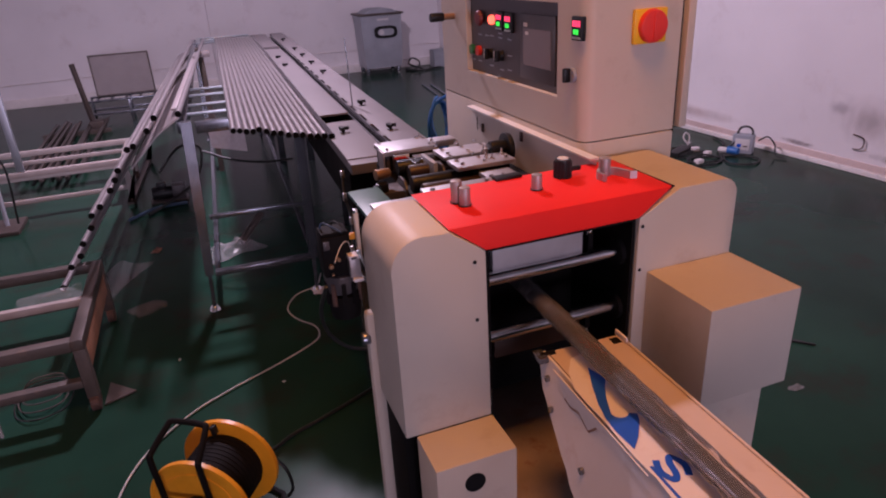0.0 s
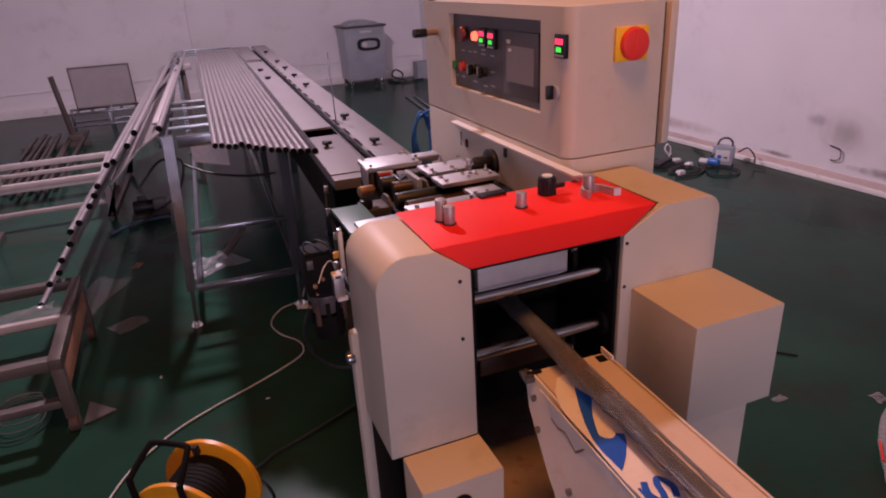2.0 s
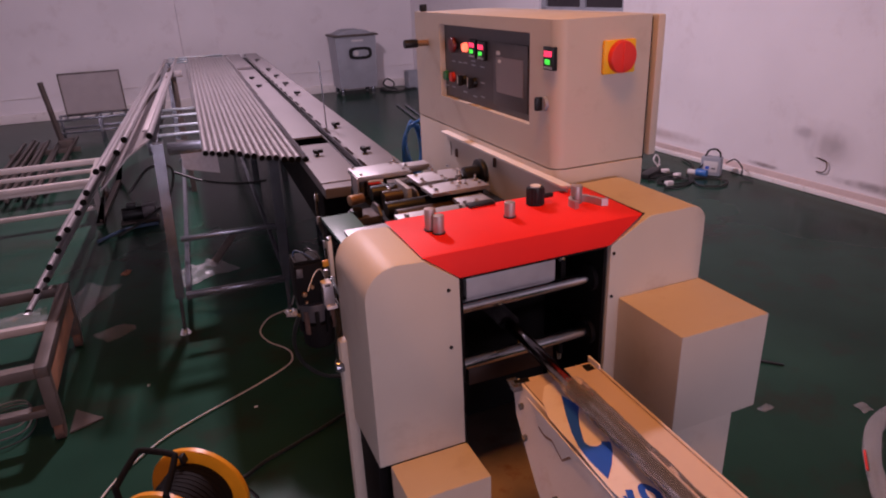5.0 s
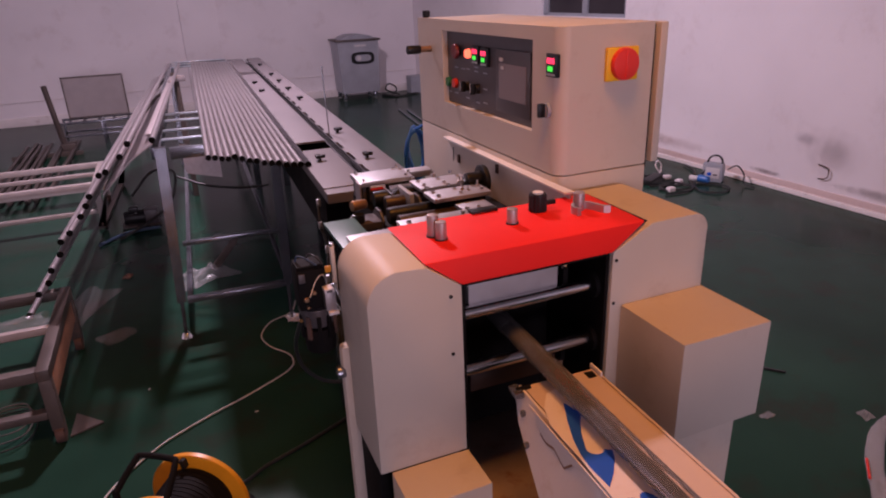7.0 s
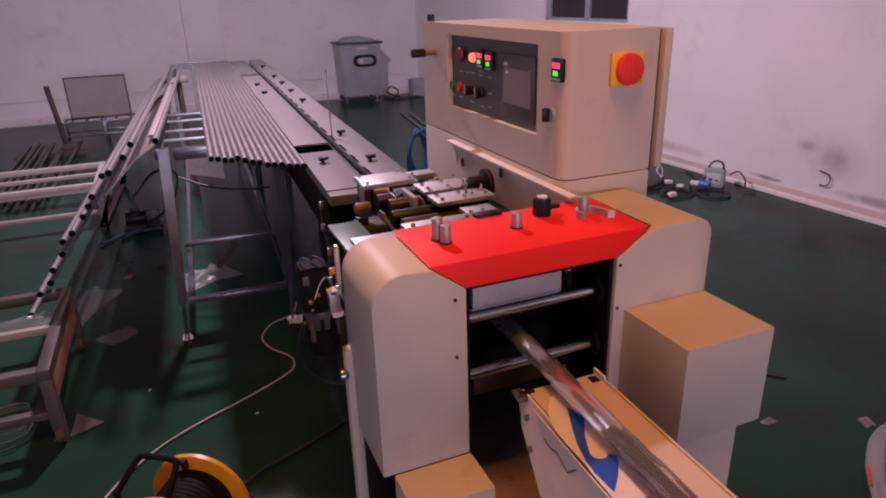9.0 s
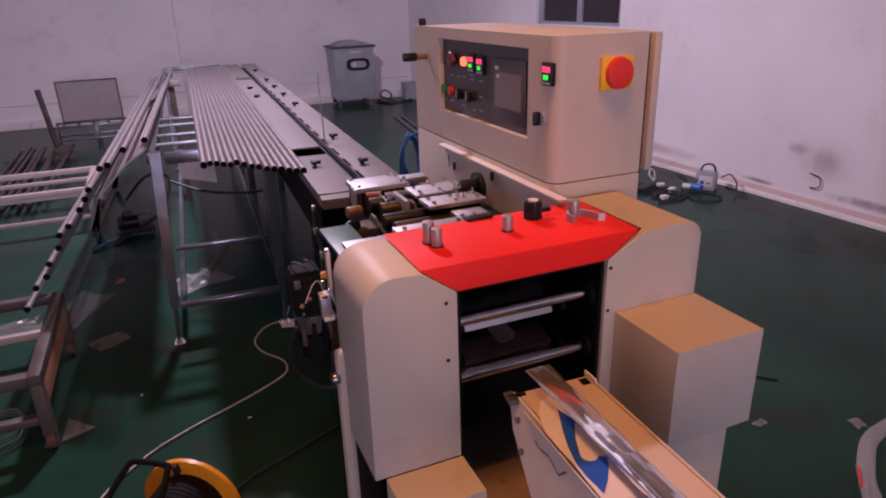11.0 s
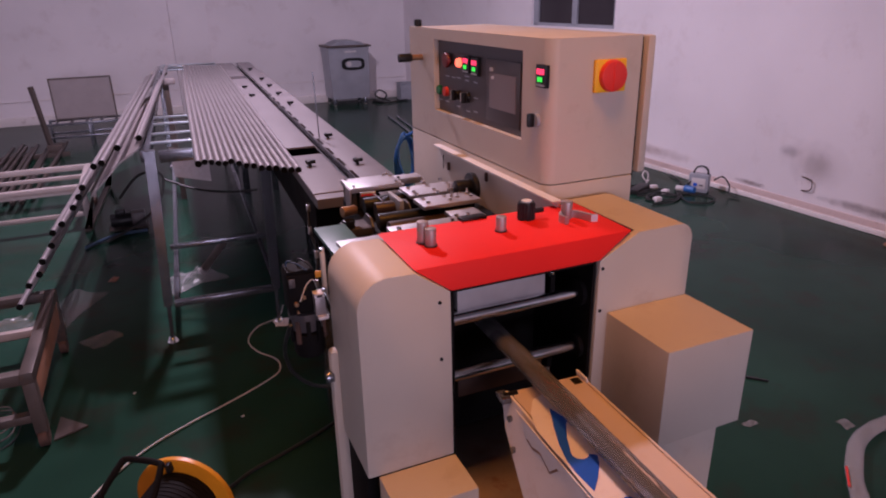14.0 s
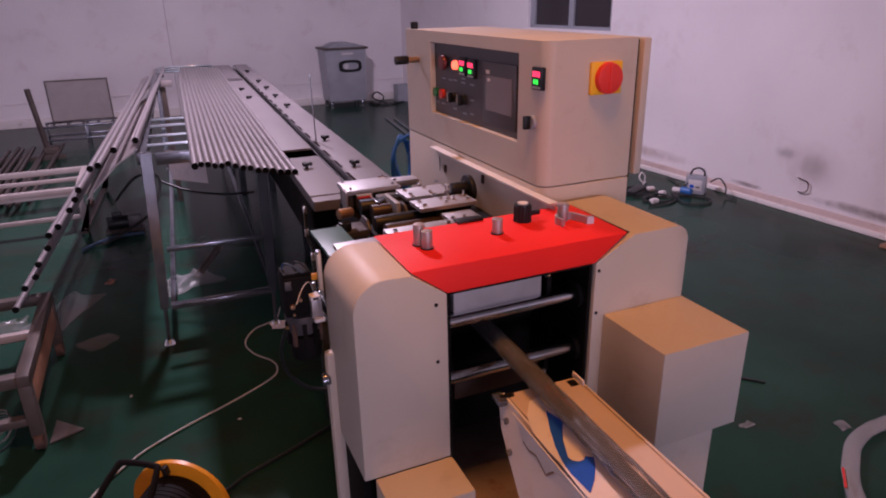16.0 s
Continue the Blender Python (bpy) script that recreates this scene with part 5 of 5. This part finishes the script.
tagged(part("splinter", prism([(-0.05, -0.006), (0.045, -0.002), (0.05, 0.006), (-0.04, 0.007)], "z", 0.0, 0.008), M_CABLE, None, "", 0.0, pose(2.0, 1.31, 0.001, 0, 0, -50)), "dark splinter lying on the floor", "splinter")
ring_pts = [(0.10 * math.cos(a), 0.14 * math.sin(a), 0.01 + 0.006 * math.sin(3 * a)) for a in [2 * math.pi * i / 10 for i in range(10)]]
for k in range(3):
    tagged(part("strap_coil", pipe_mesh([(x * (1 - 0.12 * k) - 0.82, y * (1 - 0.1 * k) + 2.22 + 0.02 * k, z + 0.012 * k) for x, y, z in ring_pts], 0.0028, 6, True, 4), M_FRAME if k else M_CABLE), "thin strap coil lying under the bench", "strap", "strap coils")
for k, (x, y) in enumerate(((0.05, 1.95), (-0.15, 1.75), (-0.33, 2.3), (1.6, 1.6), (2.3, 1.9), (2.8, 2.6))):
    tagged(part("floor_chip", box(-0.006, 0.008, -0.004, 0.004, 0, 0.003), M_MARK, None, "", 0.002, pose(x, y, 0, 0, 0, 40 * k)), "tiny pale chip lying on the floor", "chip", "floor chips")

# strip of wrapping film lying in a curve on the floor
strip = thing("film_strip", "crumpled translucent film strip with red print on the floor", "plastic film")
bm = pipe_mesh([(1.66, 0.60, 0.022), (1.76, 0.70, 0.022), (1.87, 0.79, 0.024), (2.0, 0.86, 0.022), (2.16, 0.88, 0.024), (2.45, 0.86, 0.022)], 0.027, 14, False, 10)
for v in bm.verts:
    k = noise.noise((v.co.x * 22, v.co.y * 22, v.co.z * 30))
    v.co.z = 0.001 + max(0, v.co.z + 0.012) * 0.6 + 0.004 * k
    v.co.x += 0.005 * k
part("film", bm, M_RAG, strip)
part("red_print", pipe_mesh([(1.728, 0.705, 0.036), (1.765, 0.738, 0.038), (1.80, 0.768, 0.037)], 0.004, 6), M_REDBTN, strip, "faded red print")

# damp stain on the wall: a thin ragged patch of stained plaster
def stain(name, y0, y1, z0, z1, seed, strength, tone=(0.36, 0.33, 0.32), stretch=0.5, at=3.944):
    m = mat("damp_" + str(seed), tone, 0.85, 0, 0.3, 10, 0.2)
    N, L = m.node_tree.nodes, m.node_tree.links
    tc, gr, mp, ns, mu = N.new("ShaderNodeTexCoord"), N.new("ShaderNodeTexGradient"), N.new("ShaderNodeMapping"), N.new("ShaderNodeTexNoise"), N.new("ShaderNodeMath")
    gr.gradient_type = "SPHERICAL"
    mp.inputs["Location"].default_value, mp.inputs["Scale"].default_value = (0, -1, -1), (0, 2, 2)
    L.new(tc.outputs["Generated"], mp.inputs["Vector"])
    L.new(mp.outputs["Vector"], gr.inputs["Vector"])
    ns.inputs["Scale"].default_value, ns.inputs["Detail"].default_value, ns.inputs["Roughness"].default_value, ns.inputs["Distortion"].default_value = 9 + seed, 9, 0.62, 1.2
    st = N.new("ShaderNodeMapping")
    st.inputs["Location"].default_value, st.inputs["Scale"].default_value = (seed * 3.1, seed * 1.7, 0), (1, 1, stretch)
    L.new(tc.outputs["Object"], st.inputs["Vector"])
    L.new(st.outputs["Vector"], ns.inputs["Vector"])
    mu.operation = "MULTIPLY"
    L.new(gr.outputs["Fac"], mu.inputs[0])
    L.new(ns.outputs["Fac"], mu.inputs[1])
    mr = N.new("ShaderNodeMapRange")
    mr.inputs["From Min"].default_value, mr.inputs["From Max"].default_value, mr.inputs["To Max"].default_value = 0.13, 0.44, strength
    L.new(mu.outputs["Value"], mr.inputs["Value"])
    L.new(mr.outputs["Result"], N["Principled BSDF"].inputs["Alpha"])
    bm = bmesh.new()
    bm.faces.new([bm.verts.new(p) for p in ((at, y1, z0), (at, y0, z0), (at, y0, z1), (at, y1, z1))])
    ob = part(name, bm, m)
    return tagged(ob, "grey damp stain on the plaster wall", "stain", "", "structure")


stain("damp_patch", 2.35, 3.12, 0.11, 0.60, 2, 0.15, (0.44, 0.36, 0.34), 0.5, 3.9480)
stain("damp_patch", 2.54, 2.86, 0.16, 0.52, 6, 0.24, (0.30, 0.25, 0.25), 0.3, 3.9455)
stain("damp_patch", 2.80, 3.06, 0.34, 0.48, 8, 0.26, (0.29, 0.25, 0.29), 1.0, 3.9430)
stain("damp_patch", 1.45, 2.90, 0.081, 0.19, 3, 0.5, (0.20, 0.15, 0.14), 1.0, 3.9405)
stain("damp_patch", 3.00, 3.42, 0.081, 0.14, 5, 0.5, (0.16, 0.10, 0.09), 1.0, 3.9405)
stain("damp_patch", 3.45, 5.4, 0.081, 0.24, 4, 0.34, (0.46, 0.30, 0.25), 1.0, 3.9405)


# the east wall stands a little out of square, and what lies along it with it
SKEW = Matrix.Translation((3.93, 4.6, 0)) @ Matrix.Rotation(radians(3.0), 4, "Z") @ Matrix.Translation((-3.93, -4.6, 0))
for ob in [o for o in scene.objects if not o.parent and o.type in ("MESH", "EMPTY")]:
    kind = ob.name.split(".")[0]
    near = ob.type == "MESH" and kind in ("cable", "white_plug", "extension_socket") and min(v.co.x + ob.location.x for v in ob.data.vertices) > 3.0
    if near or kind in ("wall_east", "window_1", "window_reveal", "skirting_east", "skirting_upper", "damp_patch", "wall_hook", "wall_post", "power_box"):
        ob.matrix_basis = SKEW @ ob.matrix_basis


def turn(p, a):
    return Matrix.Translation(p) @ Matrix.Rotation(radians(a), 4, "X")


def motions():
    # the pair of jaws turns once: together at 11.35 s
    swing = [(0.0, 0), (10.45, 0), (10.7, 40), (10.95, 95), (11.15, 140), (11.3, 170), (11.4, 190), (11.5, 228), (11.6, 268), (11.7, 305), (11.8, 335), (11.95, 356), (12.1, 360), (16.0, 360)]
    walk(jaw_up, [(t, turn(JP_UP, -a)) for t, a in swing])
    walk(jaw_low, [(t, turn(JP_LOW, a)) for t, a in swing])
    # packs slide out of the sealer at about a third of a metre a second
    tail = [(0.0, 3.95), (7.0, 2.05), (11.35, 0.30), (16.0, -1.35)]
    walk(tube_a, [(t, line_pose(y - TL)) for t, y in tail])
    for start, f in FILM:
        rest, end = line_pose(0.66), line_pose(0.66 - 0.345 * (16.0 - start))
        if start < 0:
            walk(f, [(0.0, line_pose(0.66 + 0.345 * start)), (16.0, end)])
        else:
            walk(f, [(0.0, rest), (start - 0.02, rest), (start + 0.1, line_pose(0.66 - 0.0345)), (16.0, end)])
    # the next tube rolls off the row into the groove and is pushed forward
    u, v, ob = ROW[14]
    z0 = 0.916 + TR
    B = [(0.0, TB @ pose(u, v, z0)), (8.12, TB @ pose(u, v, z0)), (8.2, TB @ pose(u + 0.02, v + 0.09, z0 + 0.006)), (8.3, TB @ pose(-0.095, v + 0.18, z0 + 0.008)), (8.5, TB @ pose(-0.045, v + 0.16, z0 + 0.006)), (8.65, line_pose(1.95)), (9.0, line_pose(1.88)),
         (9.3, line_pose(1.76)), (11.3, line_pose(0.92)), (12.5, line_pose(0.545)), (12.7, line_pose(0.474)), (12.9, line_pose(0.385)), (13.1, line_pose(0.297)), (13.4, line_pose(0.185)), (16.0, line_pose(-0.73))]
    walk(ob, B)
    swing_out = [(0.0, 1.25, 0), (10.2, 1.25, 0), (11.2, 0.935, 0), (12.1, 0.668, 0), (12.4, 0.574, 1), (12.5, 0.540, 5), (12.6, 0.505, 11), (12.7, 0.469, 15), (12.8, 0.424, 22), (12.9, 0.380, 28), (13.0, 0.336, 25), (13.1, 0.292, 18), (13.2, 0.253, 11), (13.4, 0.180, 3), (13.6, 0.110, 0), (16.0, -0.735, 0)]
    walk(film_tail, [(t, line_pose(y, PZ - 0.004) @ pose(0, 0, 0, 0, 0, a)) for t, y, a in swing_out])
    for i, (uu, vv, o) in enumerate(ROW[:14]):
        a, b = TB @ pose(uu, vv, z0), TB @ pose(uu + PITCH, vv - 0.018, z0)
        walk(o, [(0.0, a), (9.35 + 0.04 * (14 - i), a), (9.75 + 0.04 * (14 - i), b), (16.0, b)])
    for i, (x, z, o) in enumerate(SLOPERS):
        a = pose(x, 2.6, z, 0, 0, -4)
        b = pose(x + STEP[0] + 0.012 * max(0, i - 9) / 3, 2.6, z + STEP[1], 0, 0, -4)
        if i == 13:
            b = pose(-0.150, 2.72, 0.953, 0, 0, -4)
        if i == 14:
            b = TB @ pose(-0.471, 0.305, z0)
            walk(o, [(0.0, a), (9.5, a), (10.1, TB @ pose(-0.55, 0.55, z0 + 0.01)), (10.7, b), (16.0, b)])
        else:
            walk(o, [(0.0, a), (9.6, a), (10.6, b), (16.0, b)])


motions()
